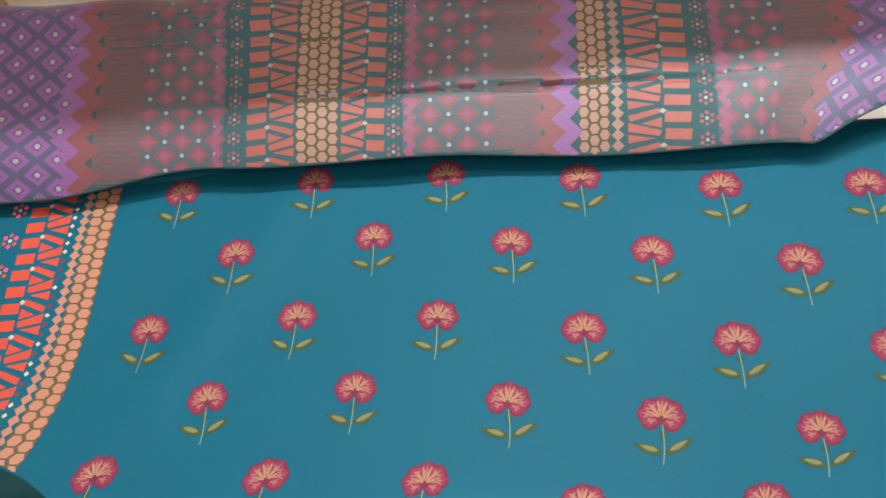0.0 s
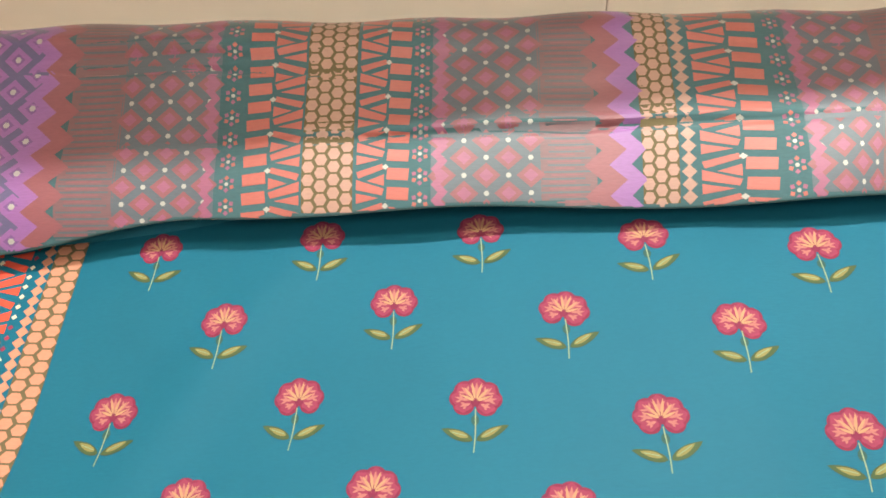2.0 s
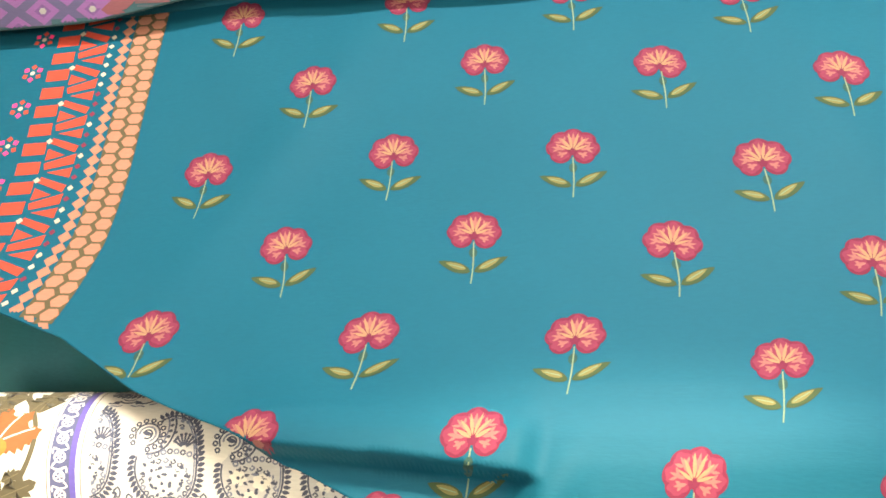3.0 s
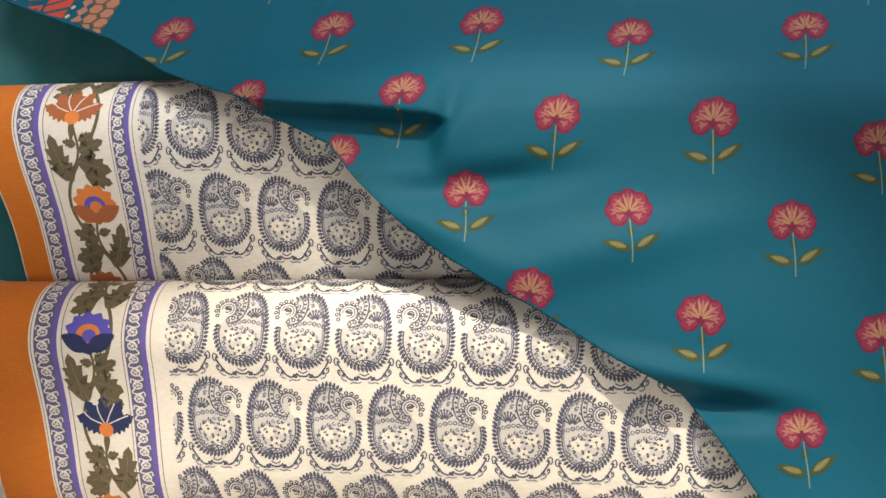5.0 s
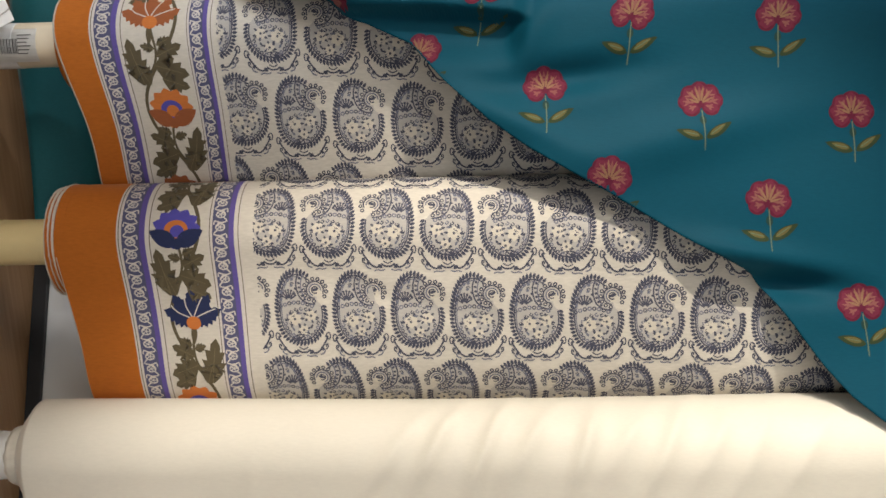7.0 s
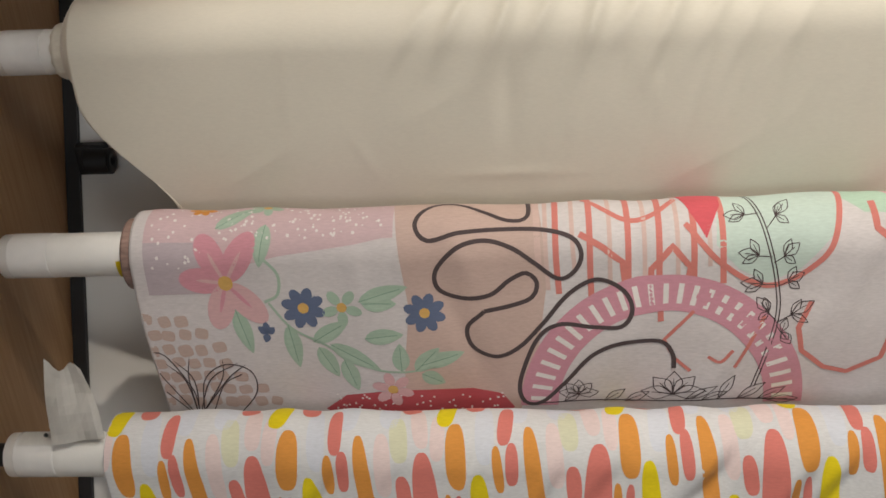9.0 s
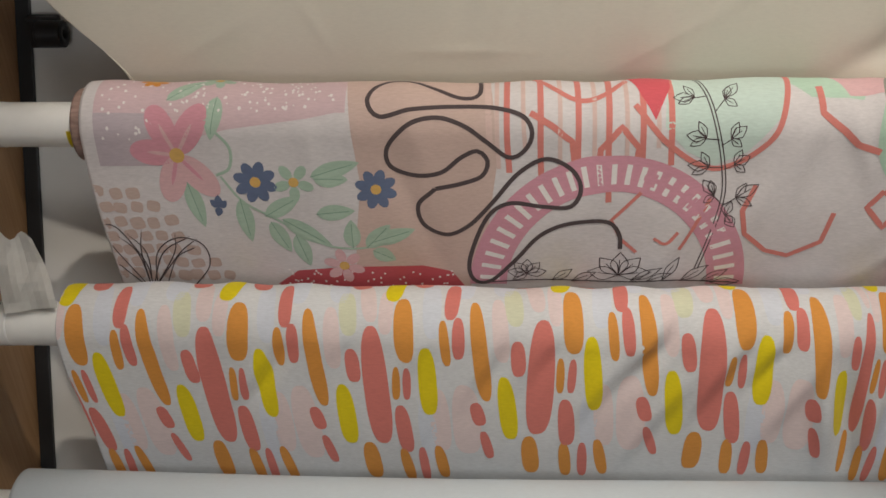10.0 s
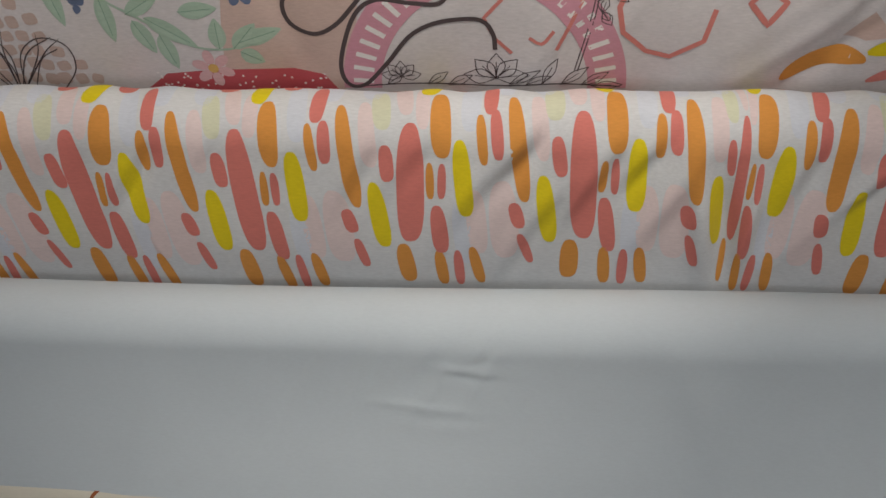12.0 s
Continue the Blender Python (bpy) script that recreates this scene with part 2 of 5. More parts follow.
# out-of-view slotted baffle, added to cut the strip light to a band
baffle = new("band_baffle")
tagged(baffle, "added unseen slotted baffle that shapes the light band", "lamp")
part("back_lip", box_mesh(-0.72, 0.72, -0.10, 0.134, 2.494, 2.500, 0.001), TUBE_WHITE, baffle)
part("front_lip", box_mesh(-0.72, 0.72, 0.212, 0.36, 2.494, 2.500, 0.001), TUBE_WHITE, baffle)
part("back_side", box_mesh(-0.72, 0.72, -0.106, -0.1005, 2.494, 2.699, 0.001), TUBE_WHITE, baffle)
part("front_side", box_mesh(-0.72, 0.72, 0.3605, 0.366, 2.494, 2.699, 0.001), TUBE_WHITE, baffle)

tagged(part("floor", box_mesh(-3, 3, -3.2, 1.8, -0.1, 0.0, 0), FLOOR_TILE), "beige tiled shop floor", "floor", kind="structure")
tagged(part("ceiling", box_mesh(-3, 3, -3.2, 1.8, 2.70, 2.80, 0), WALL_PAINT), "white painted shop ceiling", "ceiling", kind="structure")
tagged(part("wall_north", box_mesh(-3, 3, 1.8, 1.9, 0.0, 2.7, 0), WALL_PAINT), "off-white painted shop wall", "wall", kind="structure")
tagged(part("wall_south", box_mesh(-3, 3, -3.3, -3.2, 0.0, 2.7, 0), WALL_PAINT), "off-white painted shop wall", "wall", kind="structure")
tagged(part("wall_west", box_mesh(-3.1, -3, -3.2, 1.8, 0.0, 2.7, 0), WALL_PAINT), "off-white painted shop wall", "wall", kind="structure")
tagged(part("wall_east", box_mesh(3, 3.1, -3.2, 1.8, 0.0, 2.7, 0), WALL_PAINT), "off-white painted shop wall", "wall", kind="structure")


# ---- rolls ----
def roll_core(name, label, y, z, r, tube_material, x_end=-0.665, cloth_x=(-0.56, 0.60), core_material=None, tube_r=0.0225, slack=0.0022):
    """A roll: its tube on two pegs and the wound layers; the outer sheet is added by its own lines."""
    ob = new(name)
    tagged(ob, label, "fabric roll", group="fabric rolls")
    part("tube", tube_mesh(x_end, XR - 0.03, y, z, tube_r, tube_r - 0.004), tube_material, ob, smooth=True)
    part("clear_tape", tube_mesh(x_end + 0.010, x_end + 0.052, y, z, tube_r + 0.0005, tube_r - 0.001, wob=0.0002), TAPE_YELLOW if tube_material is TUBE_YELLOW else TAPE, ob, "glossy clear tape round the tube", smooth=True)
    if core_material:
        a, b = cloth_x
        part("wound_cloth", wound_mesh(a, b, y, z, r - slack, tube_r), core_material, ob, "tightly wound cloth layers", smooth=False)
    for x0, x1 in ((XL + 0.002, x_end + 0.02), (XR - 0.05, XR - 0.002)):
        peg = tagged(part("peg", tube_mesh(x0, x1, y, z, 0.012, 0.004, 20), BLACK_METAL, None, smooth=True), "black round peg carrying a fabric tube", "peg", group="roll pegs")
        peg.name = "peg"
    return ob


def wound_mesh(x0, x1, y, z, r, inner):
    """Wound layers: a cylinder whose end shows the turns as steps."""
    bm = bmesh.new()
    seg, turns = 48, 5
    prof = []
    for k in range(turns + 1):
        rr = inner + (r - inner) * k / turns
        d = 0.004 * math.sin(2.1 * k + 1.0)
        prof += [(x0 + 0.004 + d + 0.0015, rr), (x0 + 0.004 + d, rr + 0.3 * (r - inner) / turns if k < turns else rr)]
    prof += [(x0 + (x1 - x0) * k / 8, r) for k in range(1, 8)] + [(x1, r), (x1, inner)]
    rings = [[bm.verts.new((px, y + pr * math.cos(2 * math.pi * k / seg), z + pr * math.sin(2 * math.pi * k / seg))) for k in range(seg)] for px, pr in prof]
    for a, b in zip(rings, rings[1:] + rings[:1]):
        for k in range(seg):
            bm.faces.new((a[k], a[(k + 1) % seg], b[(k + 1) % seg], b[k]))
    bmesh.ops.recalc_face_normals(bm, faces=bm.faces)
    return bm


def slant(x0, start, amount, reach):
    """Edge of a hanging flap that pulls inward as it falls."""
    def side(x, v):
        return x + amount * smooth01(start, start + 0.14, v) * np.exp(-np.maximum(x - x0, 0) / reach), 0 * x
    return side


# top roll, sheer patterned cloth
TOP_Y, TOP_Z, TOP_R = 1.045, 1.780, 0.044
top_roll = roll_core("chiffon_roll", "sheer purple, maroon and orange geometric print fabric on a white tube", TOP_Y, TOP_Z, TOP_R - 0.012, TUBE_WHITE, core_material=CHIFFON, cloth_x=(-0.57, 0.43))


def top_side(x, v):
    return x - 0.05 * smooth01(0.05, 0.2, v) * np.exp(-np.maximum(x + 0.57, 0) / 0.12) - 0.06 * smooth01(0.08, 0.2, v) * smooth01(0.2, 0.36, x), -0.09 * (x + 0.1) * smooth01(0.03, 0.16, v)


def top_relief(x, v):
    return 0.003 * np.sin(17 * x + 1.0) * np.sin(24 * v) + 0.0015 * np.sin(41 * x + 30 * v) + 0.005 * bump(x, v, -0.35, 0.055, 0.14, 0.010, 0.06) - 0.0014 * bump(x, v, 0.02, 0.108, 0.26, 0.013, -0.02) + 0.006 * bump(x, v, 0.33, 0.0, 0.04, 0.05) - 0.0045 * bump(x, v, -0.01, 0.146, 0.24, 0.0032, -0.012) - 0.0035 * bump(x, v, -0.33, 0.081, 0.12, 0.0032, 0.03) + 0.003 * bump(x, v, 0.0, 0.139, 0.22, 0.006, -0.012)


top_cloth = Cloth(round_profile(TOP_Y, TOP_Z, TOP_R, [(TOP_Y - TOP_R - 0.008, 1.76), (TOP_Y - TOP_R - 0.022, 1.70), (TOP_Y - TOP_R - 0.027, 1.66), (TOP_Y - TOP_R - 0.026, 1.635), (TOP_Y - TOP_R - 0.020, 1.605)]), top_side, top_relief)
TOP_END = float(top_cloth.s[-1])


def top_end(x):
    return TOP_END - 0.034 + 0.030 * smooth01(-0.30, -0.48, x) + 0.003 * np.sin(19 * x) - 0.042 * smooth01(0.315, 0.41, x)



sheet("hanging_cloth", top_cloth, -0.57, 0.44, -0.06, TOP_END, CHIFFON, top_roll, step=0.003, vmax=top_end)

# teal rolls
teal_roll = roll_core("teal_roll", "teal silk fabric roll with red flowers on a white tube", 1.06, 1.637, 0.03, TUBE_WHITE, core_material=TEAL, cloth_x=(-0.60, 0.62))
TEAL_PROFILE = [(1.07, 1.668), (1.035, 1.668), (1.012, 1.65), (0.99, 1.615), (0.953, 1.555), (0.912, 1.485), (0.873, 1.425), (0.825, 1.362), (0.775, 1.310), (0.752, 1.245), (0.740, 1.20), (0.714, 1.13), (0.695, 1.06), (0.678, 1.0), (0.650, 0.95), (0.620, 0.90), (0.612, 0.85)]


def teal_side(x, v):
    # the sheet comes forward on one side and is drawn across as it falls
    return x - 0.028 * smooth01(0.36, 0.56, v), -0.115 * (x + 0.07) * smooth01(0.50, 0.25, v)


def teal_relief(x, v):
    r = 0.005 * np.sin(9 * x + 3 * v + 0.5) * smooth01(0.05, 0.3, v) + 0.004 * bump(x, v, -0.30, 0.24, 0.03, 0.16, 0.5) + 0.003 * bump(x, v, 0.12, 0.25, 0.03, 0.2, -0.2)
    # a deep fold: the cloth swells to a lip and falls sharply behind it
    d = v - (0.507 + 0.105 * (x + 0.10))
    along = smooth01(-0.33, -0.25, x) * (1 - smooth01(-0.104, -0.082, x))
    r += along * np.where(d < 0, 0.012 * np.exp(-(d / 0.032) ** 2), 0.012 - 0.024 * smooth01(0.0, 0.005, d) + 0.012 * smooth01(0.020, 0.055, d))
    r += 0.006 * bump(x, v, -0.078, 0.520, 0.016, 0.030, 0.5)
    # a softer dent and ridge below it, and a tuck at the lower edge
    r += 0.009 * bump(x, v, -0.10, 0.602, 0.07, 0.016, 0.45) - 0.015 * bump(x, v, -0.045, 0.563, 0.060, 0.015, -0.10)
    r += 0.010 * bump(x, v, 0.03, 0.625, 0.12, 0.024, -0.22) + 0.004 * bump(x, v, 0.05, 0.50, 0.10, 0.03, -0.15)
    r += 0.010 * bump(x, v, 0.10, 0.722, 0.06, 0.012, 0.2) - 0.018 * bump(x, v, 0.14, 0.752, 0.05, 0.012, 0.1)
    return r


teal_cloth = Cloth(TEAL_PROFILE, teal_side, teal_relief)


HEM_X = [-0.61, -0.52, -0.431, -0.357, -0.288, -0.231, -0.189, -0.160, -0.118, -0.083, -0.045, -0.012, 0.015, 0.06, 0.107, 0.122, 0.144, 0.168, 0.19, 0.25, 0.62]
HEM_V = [0.345, 0.380, 0.411, 0.453, 0.481, 0.507, 0.527, 0.561, 0.602, 0.628, 0.651, 0.669, 0.686, 0.714, 0.739, 0.756, 0.786, 0.821, 0.848, 0.90, 0.93]


def teal_end(x):
    return np.interp(x, HEM_X, HEM_V)


teal_sheet = sheet("hanging_cloth", teal_cloth, -0.60, 0.62, -0.02, 0.9, TEAL, teal_roll, "teal silk sheet with a drawn-aside lower edge", step=0.003, vmax=teal_end)

under_roll = roll_core("plain_teal_roll", "plain dark teal cotton fabric roll behind other rolls", 1.0, 1.452, 0.035, TUBE_WHITE, core_material=TEAL_DARK, cloth_x=(-0.60, 0.60))
under_cloth = Cloth(round_profile(1.0, 1.452, 0.037, [(0.962, 1.42), (0.955, 1.38), (0.925, 1.30), (0.935, 1.15), (0.92, 1.02)]), None, lambda x, v: 0.008 * np.sin(60 * x + 9 * v) * smooth01(0.08, 0.2, v) + 0.005 * np.sin(23 * x - 14 * v))
sheet("hanging_cloth", under_cloth, -0.665, 0.60, -0.03, float(under_cloth.s[-1]), TEAL_DARK, under_roll, step=0.006)

# paisley rolls
P1Y, P1Z, P1R = 0.855, 1.266, 0.049
paisley_upper = roll_core("paisley_roll", "cream paisley cotton roll, orange border, half covered by teal cloth", P1Y, P1Z, P1R, TUBE_CREAM, x_end=-0.672, core_material=ORANGE_DYE, cloth_x=(-0.566, 0.60))
p1_cloth = Cloth(round_profile(P1Y, P1Z, P1R, [(0.806, 1.24), (0.807, 1.20), (0.805, 1.16), (0.812, 1.12), (0.835, 1.06)]), slant(-0.566, 0.05, 0.030, 0.10), lambda x, v: 0.0025 * np.sin(14 * x + 20 * v) * smooth01(0.03, 0.1, v))
sheet("hanging_cloth", p1_cloth, -0.566, 0.60, -0.06, float(p1_cloth.s[-1]), PAISLEY_CREAM, paisley_upper)

P2Y, P2Z, P2R = 0.775, 1.080, 0.055
paisley_lower = roll_core("paisley_roll", "cream navy-paisley cotton roll with orange border on yellow tube", P2Y, P2Z, P2R, TUBE_YELLOW, x_end=-0.677, core_material=ORANGE_DYE, cloth_x=(-0.558, 0.60))
p2_cloth = Cloth(round_profile(P2Y, P2Z, P2R, [(0.719, 1.05), (0.713, 1.00), (0.712, 0.96), (0.73, 0.92), (0.75, 0.86)]), slant(-0.562, 0.06, 0.020, 0.12), lambda x, v: 0.0018 * np.sin(11 * x + 26 * v) * smooth01(0.06, 0.14, v) - 0.002 * bump(x, v, -0.22, 0.135, 0.12, 0.012, 0.25))
sheet("hanging_cloth", p2_cloth, -0.552, 0.60, -0.07, float(p2_cloth.s[-1]), PAISLEY_CREAM, paisley_lower)

# cream roll
CRY, CRZ, CRR = 0.69, 0.893, 0.051
cream_roll = roll_core("cream_roll", "plain cream satin fabric roll with soft creases on a white tube", CRY, CRZ, CRR, TUBE_WHITE, core_material=CREAM, cloth_x=(-0.572, 0.60), slack=0.005)


def cream_relief(x, v):
    r = 0.0015 * np.sin(8 * x + 12 * v)
    folds = ((-0.235, 0.055, 0.0040, 0.045, 2.2), (-0.197, 0.048, 0.0058, 0.040, 2.05), (-0.152, 0.050, 0.0066, 0.050, 1.95), (-0.112, 0.044, 0.0050, 0.035, 2.1), (-0.066, 0.050, 0.0060, 0.042, 1.9), (-0.030, 0.046, 0.0036, 0.035, 2.15), (0.004, 0.052, 0.0048, 0.055, 2.0), (0.046, 0.048, 0.0034, 0.040, 2.1), (0.075, 0.060, 0.0026, 0.060, 2.0), (0.125, 0.055, 0.0022, 0.050, 2.15))
    for x0, v0, high, long, turn in folds:
        r = r + high * bump(x, v, x0, v0, long, 0.0075, turn)
    for x0, v0, high in ((-0.05, 0.13, 0.0011), (-0.01, 0.14, 0.0013), (0.028, 0.13, 0.0011), (0.06, 0.145, 0.0012), (-0.10, 0.12, 0.0010), (0.10, 0.13, 0.0008)):
        r = r + high * bump(x, v, x0, v0, 0.075, 0.006, 1.80)
    r = r - 0.003 * bump(x, v, -0.15, 0.115, 0.011, 0.06) + 0.001 * bump(x, v, -0.40, 0.19, 0.06, 0.007, -0.5) + 0.001 * bump(x, v, -0.15, 0.205, 0.05, 0.006, 0.0)
    for k in range(14):
        x0, v0 = -0.5 + 0.069 * k, 0.075 + 0.125 * ((k * 0.618) % 1.0)
        r = r + 0.0007 * bump(x, v, x0, v0, 0.03 + 0.012 * (k % 3), 0.006, 2.6 - 0.5 * (k % 4))
    r = r + 0.040 * bump(x, v, 0.37, 0.195, 0.11, 0.026, -0.55) * smooth01(0.08, 0.18, v) - 0.014 * bump(x, v, 0.33, 0.165, 0.09, 0.016, -0.55) * smooth01(0.06, 0.14, v)
    return r


cream_cloth = Cloth(round_profile(CRY, CRZ, CRR, [(0.638, 0.86), (0.637, 0.80), (0.640, 0.76), (0.648, 0.72), (0.648, 0.68)]), slant(-0.572, 0.115, 0.085, 0.06), cream_relief)
sheet("hanging_cloth", cream_cloth, -0.572, 0.60, -0.07, float(cream_cloth.s[-1]), CREAM, cream_roll, step=0.003)



def gathered_end(x, y, z, r, neck):
    """Cloth drawn in over the end of a roll: a round shoulder and a short crumpled neck on the tube."""
    bm = bmesh.new()
    prof = [(0.012, r), (0.004, r - 0.001), (-0.004, r - 0.005), (-0.009, r - 0.012), (-0.011, neck + 0.004), (-0.015, neck + 0.001), (-0.021, neck + 0.002), (-0.026, neck), (-0.027, neck - 0.005)]
    q = random.Random(4)
    rings = []
    for k in range(56):
        a = 2 * math.pi * k / 56
        wob = [q.uniform(-1, 1) for _ in prof]
        rings.append([bm.verts.new((x + px + (0.0012 * w if i > 3 else 0), y + (pr + (0.0008 * w if i > 2 else 0)) * math.cos(a), z + (pr + (0.0008 * w if i > 2 else 0)) * math.sin(a))) for i, ((px, pr), w) in enumerate(zip(prof, wob))])
    for a, b in zip(rings, rings[1:] + rings[:1]):
        for i in range(len(prof) - 1):
            bm.faces.new((a[i], a[i + 1], b[i + 1], b[i]))
    bmesh.ops.recalc_face_normals(bm, faces=bm.faces[:])
    return bm


part("gathered_end", gathered_end(-0.574, CRY, CRZ, CRR - 0.001, 0.0265), CREAM, cream_roll, "cream cloth drawn in round the tube", smooth=True)

# floral roll
FLY, FLZ, FLR = 0.60, 0.707, 0.042
floral_roll = roll_core("floral_roll", "pale pink lawn roll printed with flowers, leaves and loops", FLY, FLZ, FLR, TUBE_WHITE, core_material=ROLL_EDGE, cloth_x=(-0.532, 0.60), slack=0.006)


def floral_wrinkles(x, v):
    r = 0.0012 * np.sin(47 * x + 1.5 * np.sin(13 * x)) * smooth01(0.10, 0.02, np.abs(v - 0.01))
    for x0, v0, high, long, turn in ((0.245, 0.05, 0.0055, 0.05, 1.45), (0.285, 0.045, -0.0050, 0.05, 1.5), (0.325, 0.06, 0.0065, 0.06, 1.9), (0.365, 0.09, -0.0060, 0.07, 2.0), (0.30, 0.16, 0.0050, 0.07, -0.75), (0.335, 0.175, -0.0050, 0.07, -0.75), (0.17, 0.09, 0.0030, 0.07, 1.8), (-0.06, 0.05, 0.0022, 0.04, 1.6), (-0.03, 0.055, -0.0020, 0.04, 1.6), (-0.30, 0.07, 0.0016, 0.06, 1.4), (-0.20, 0.05, 0.0020, 0.04, 1.2), (0.06, 0.17, 0.0020, 0.06, 2.1)):
        r = r + high * bump(x, v, x0, v0, long, 0.011, turn)
    return r


floral_cloth = Cloth(round_profile(FLY, FLZ, FLR, [(0.556, 0.68), (0.551, 0.64), (0.551, 0.60), (0.555, 0.56), (0.562, 0.50)]), slant(-0.52, 0.08, 0.008, 0.09), lambda x, v: floral_wrinkles(x, v) + 0.0015 * np.sin(7 * x + 14 * v) + 0.003 * bump(x, v, -0.02, 0.11, 0.06, 0.014, 1.9) + 0.003 * bump(x, v, 0.14, 0.12, 0.08, 0.014, 2.0) - 0.003 * bump(x, v, -0.2, 0.13, 0.07, 0.014, 1.2) + 0.0045 * bump(x, v, 0.22, 0.06, 0.05, 0.01, 1.2) + 0.004 * bump(x, v, 0.31, 0.12, 0.10, 0.02, -0.7) * smooth01(0.05, 0.1, v))
sheet("hanging_cloth", floral_cloth, -0.52, 0.60, -0.06, float(floral_cloth.s[-1]), PALE, floral_roll, step=0.003)

# dashes roll
DAY, DAZ, DAR = 0.51, 0.524, 0.042
dash_roll = roll_core("dash_print_roll", "white cotton roll printed with coral, orange and yellow dashes", DAY, DAZ, DAR, TUBE_WHITE, core_material=DASH_WHITE, cloth_x=(-0.556, 0.60), slack=0.008)


def dash_wrinkles(x, v):
    r = 0.0016 * np.sin(61 * x + 2.0 * np.sin(17 * x)) * smooth01(0.09, 0.02, np.abs(v - 0.01))
    for x0, v0, high, turn in ((-0.43, 0.06, 0.0030, -1.05), (-0.36, 0.09, 0.0035, -0.95), (-0.27, 0.055, 0.0030, -0.9), (-0.13, 0.075, 0.0040, -1.1), (-0.075, 0.06, 0.0030, -1.0), (0.055, 0.11, 0.0045, -1.05), (0.135, 0.07, 0.0050, -0.95), (0.29, 0.07, 0.0050, -1.2), (0.35, 0.09, 0.0045, -0.8), (-0.20, 0.16, 0.0018, -1.3), (0.02, 0.17, 0.0020, -1.2)):
        r = r + high * (bump(x, v, x0, v0, 0.045, 0.009, turn) - 0.8 * bump(x, v, x0 + 0.017, v0 + 0.006, 0.042, 0.008, turn))
    return r


dash_cloth = Cloth(round_profile(DAY, DAZ, DAR, [(0.464, 0.50), (0.460, 0.46), (0.458, 0.42), (0.462, 0.38), (0.472, 0.32)]), slant(-0.552, 0.05, 0.017, 0.13), lambda x, v: dash_wrinkles(x, v) + 0.0012 * np.sin(9 * x + 20 * v) + 0.005 * bump(x, v, -0.01, 0.09, 0.06, 0.011, -1.0) - 0.004 * bump(x, v, 0.018, 0.085, 0.05, 0.011, -1.0) + 0.007 * bump(x, v, 0.09, 0.09, 0.06, 0.012, -1.0) - 0.005 * bump(x, v, 0.118, 0.09, 0.05, 0.012, -1.0) + 0.008 * bump(x, v, 0.175, 0.10, 0.06, 0.013, -1.1) - 0.004 * bump(x, v, -0.33, 0.07, 0.05, 0.010, -1.1) + 0.004 * bump(x, v, 0.33, 0.12, 0.07, 0.014, -0.9) + 0.009 * bump(x, v, 0.205, 0.13, 0.012, 0.06, -0.15) - 0.010 * bump(x, v, 0.230, 0.14, 0.010, 0.06, -0.1) + 0.008 * bump(x, v, 0.252, 0.13, 0.008, 0.05, 0.08) - 0.004 * bump(x, v, 0.272, 0.13, 0.008, 0.05) + 0.005 * bump(x, v, 0.03, 0.052, 0.035, 0.008, -1.0) - 0.006 * bump(x, v, 0.045, 0.062, 0.035, 0.009, -1.0) + 0.004 * bump(x, v, -0.20, 0.07, 0.035, 0.008, -1.1) + 0.0035 * bump(x, v, -0.42, 0.08, 0.035, 0.009, -1.1) + 0.002 * bump(x, v, -0.25, 0.06, 0.05, 0.006, -0.8))
sheet("hanging_cloth", dash_cloth, -0.552, 0.60, -0.06, float(dash_cloth.s[-1]), DASH_WHITE, dash_roll, step=0.0025)

# white roll
WHY, WHZ, WHR = 0.425, 0.338, 0.044
white_roll = roll_core("white_roll", "plain white cotton fabric roll with faint creases", WHY, WHZ, WHR, TUBE_WHITE, core_material=WHITE, cloth_x=(-0.60, 0.60), slack=0.006)
white_cloth = Cloth(round_profile(WHY, WHZ, WHR, [(0.374, 0.305), (0.356, 0.25), (0.330, 0.20), (0.300, 0.15), (0.285, 0.09), (0.285, 0.04)]), slant(-0.62, 0.09, 0.03, 0.1), lambda x, v: 0.002 * np.sin(6 * x + 9 * v) + 0.0022 * bump(x, v, -0.12, 0.09, 0.04, 0.006, 1.9) + 0.0022 * bump(x, v, -0.05, 0.10, 0.04, 0.006, 2.0) + 0.0016 * bump(x, v, -0.06, 0.125, 0.05, 0.005, 0.1) - 0.0016 * bump(x, v, -0.2, 0.11, 0.05, 0.008, 1.9) + 0.002 * bump(x, v, 0.0, 0.085, 0.04, 0.006, 2.0) + 0.0014 * bump(x, v, -0.02, 0.079, 0.032, 0.005, 0.12) - 0.0009 * bump(x, v, -0.012, 0.088, 0.03, 0.004, 0.1) + 0.0022 * bump(x, v, 0.0, 0.048, 0.03, 0.005, 2.2) + 0.0018 * bump(x, v, -0.05, 0.05, 0.03, 0.005, 2.2) + 0.0008 * bump(x, v, -0.03, 0.15, 0.04, 0.008, 0.0) + 0.003 * bump(x, v, -0.35, 0.12, 0.08, 0.02, 1.9) + 0.003 * bump(x, v, 0.22, 0.13, 0.1, 0.02, 1.2))
sheet("hanging_cloth", white_cloth, -0.615, 0.60, -0.06, float(white_cloth.s[-1]), WHITE, white_roll)


# ---- printed patterns ----
def ink(name, c, rough=0.8, sheen=0.1):
    return cloth_material("ink_" + name, c, rough, sheen, mottle=0.10, bump=0.2, spec=0.2)


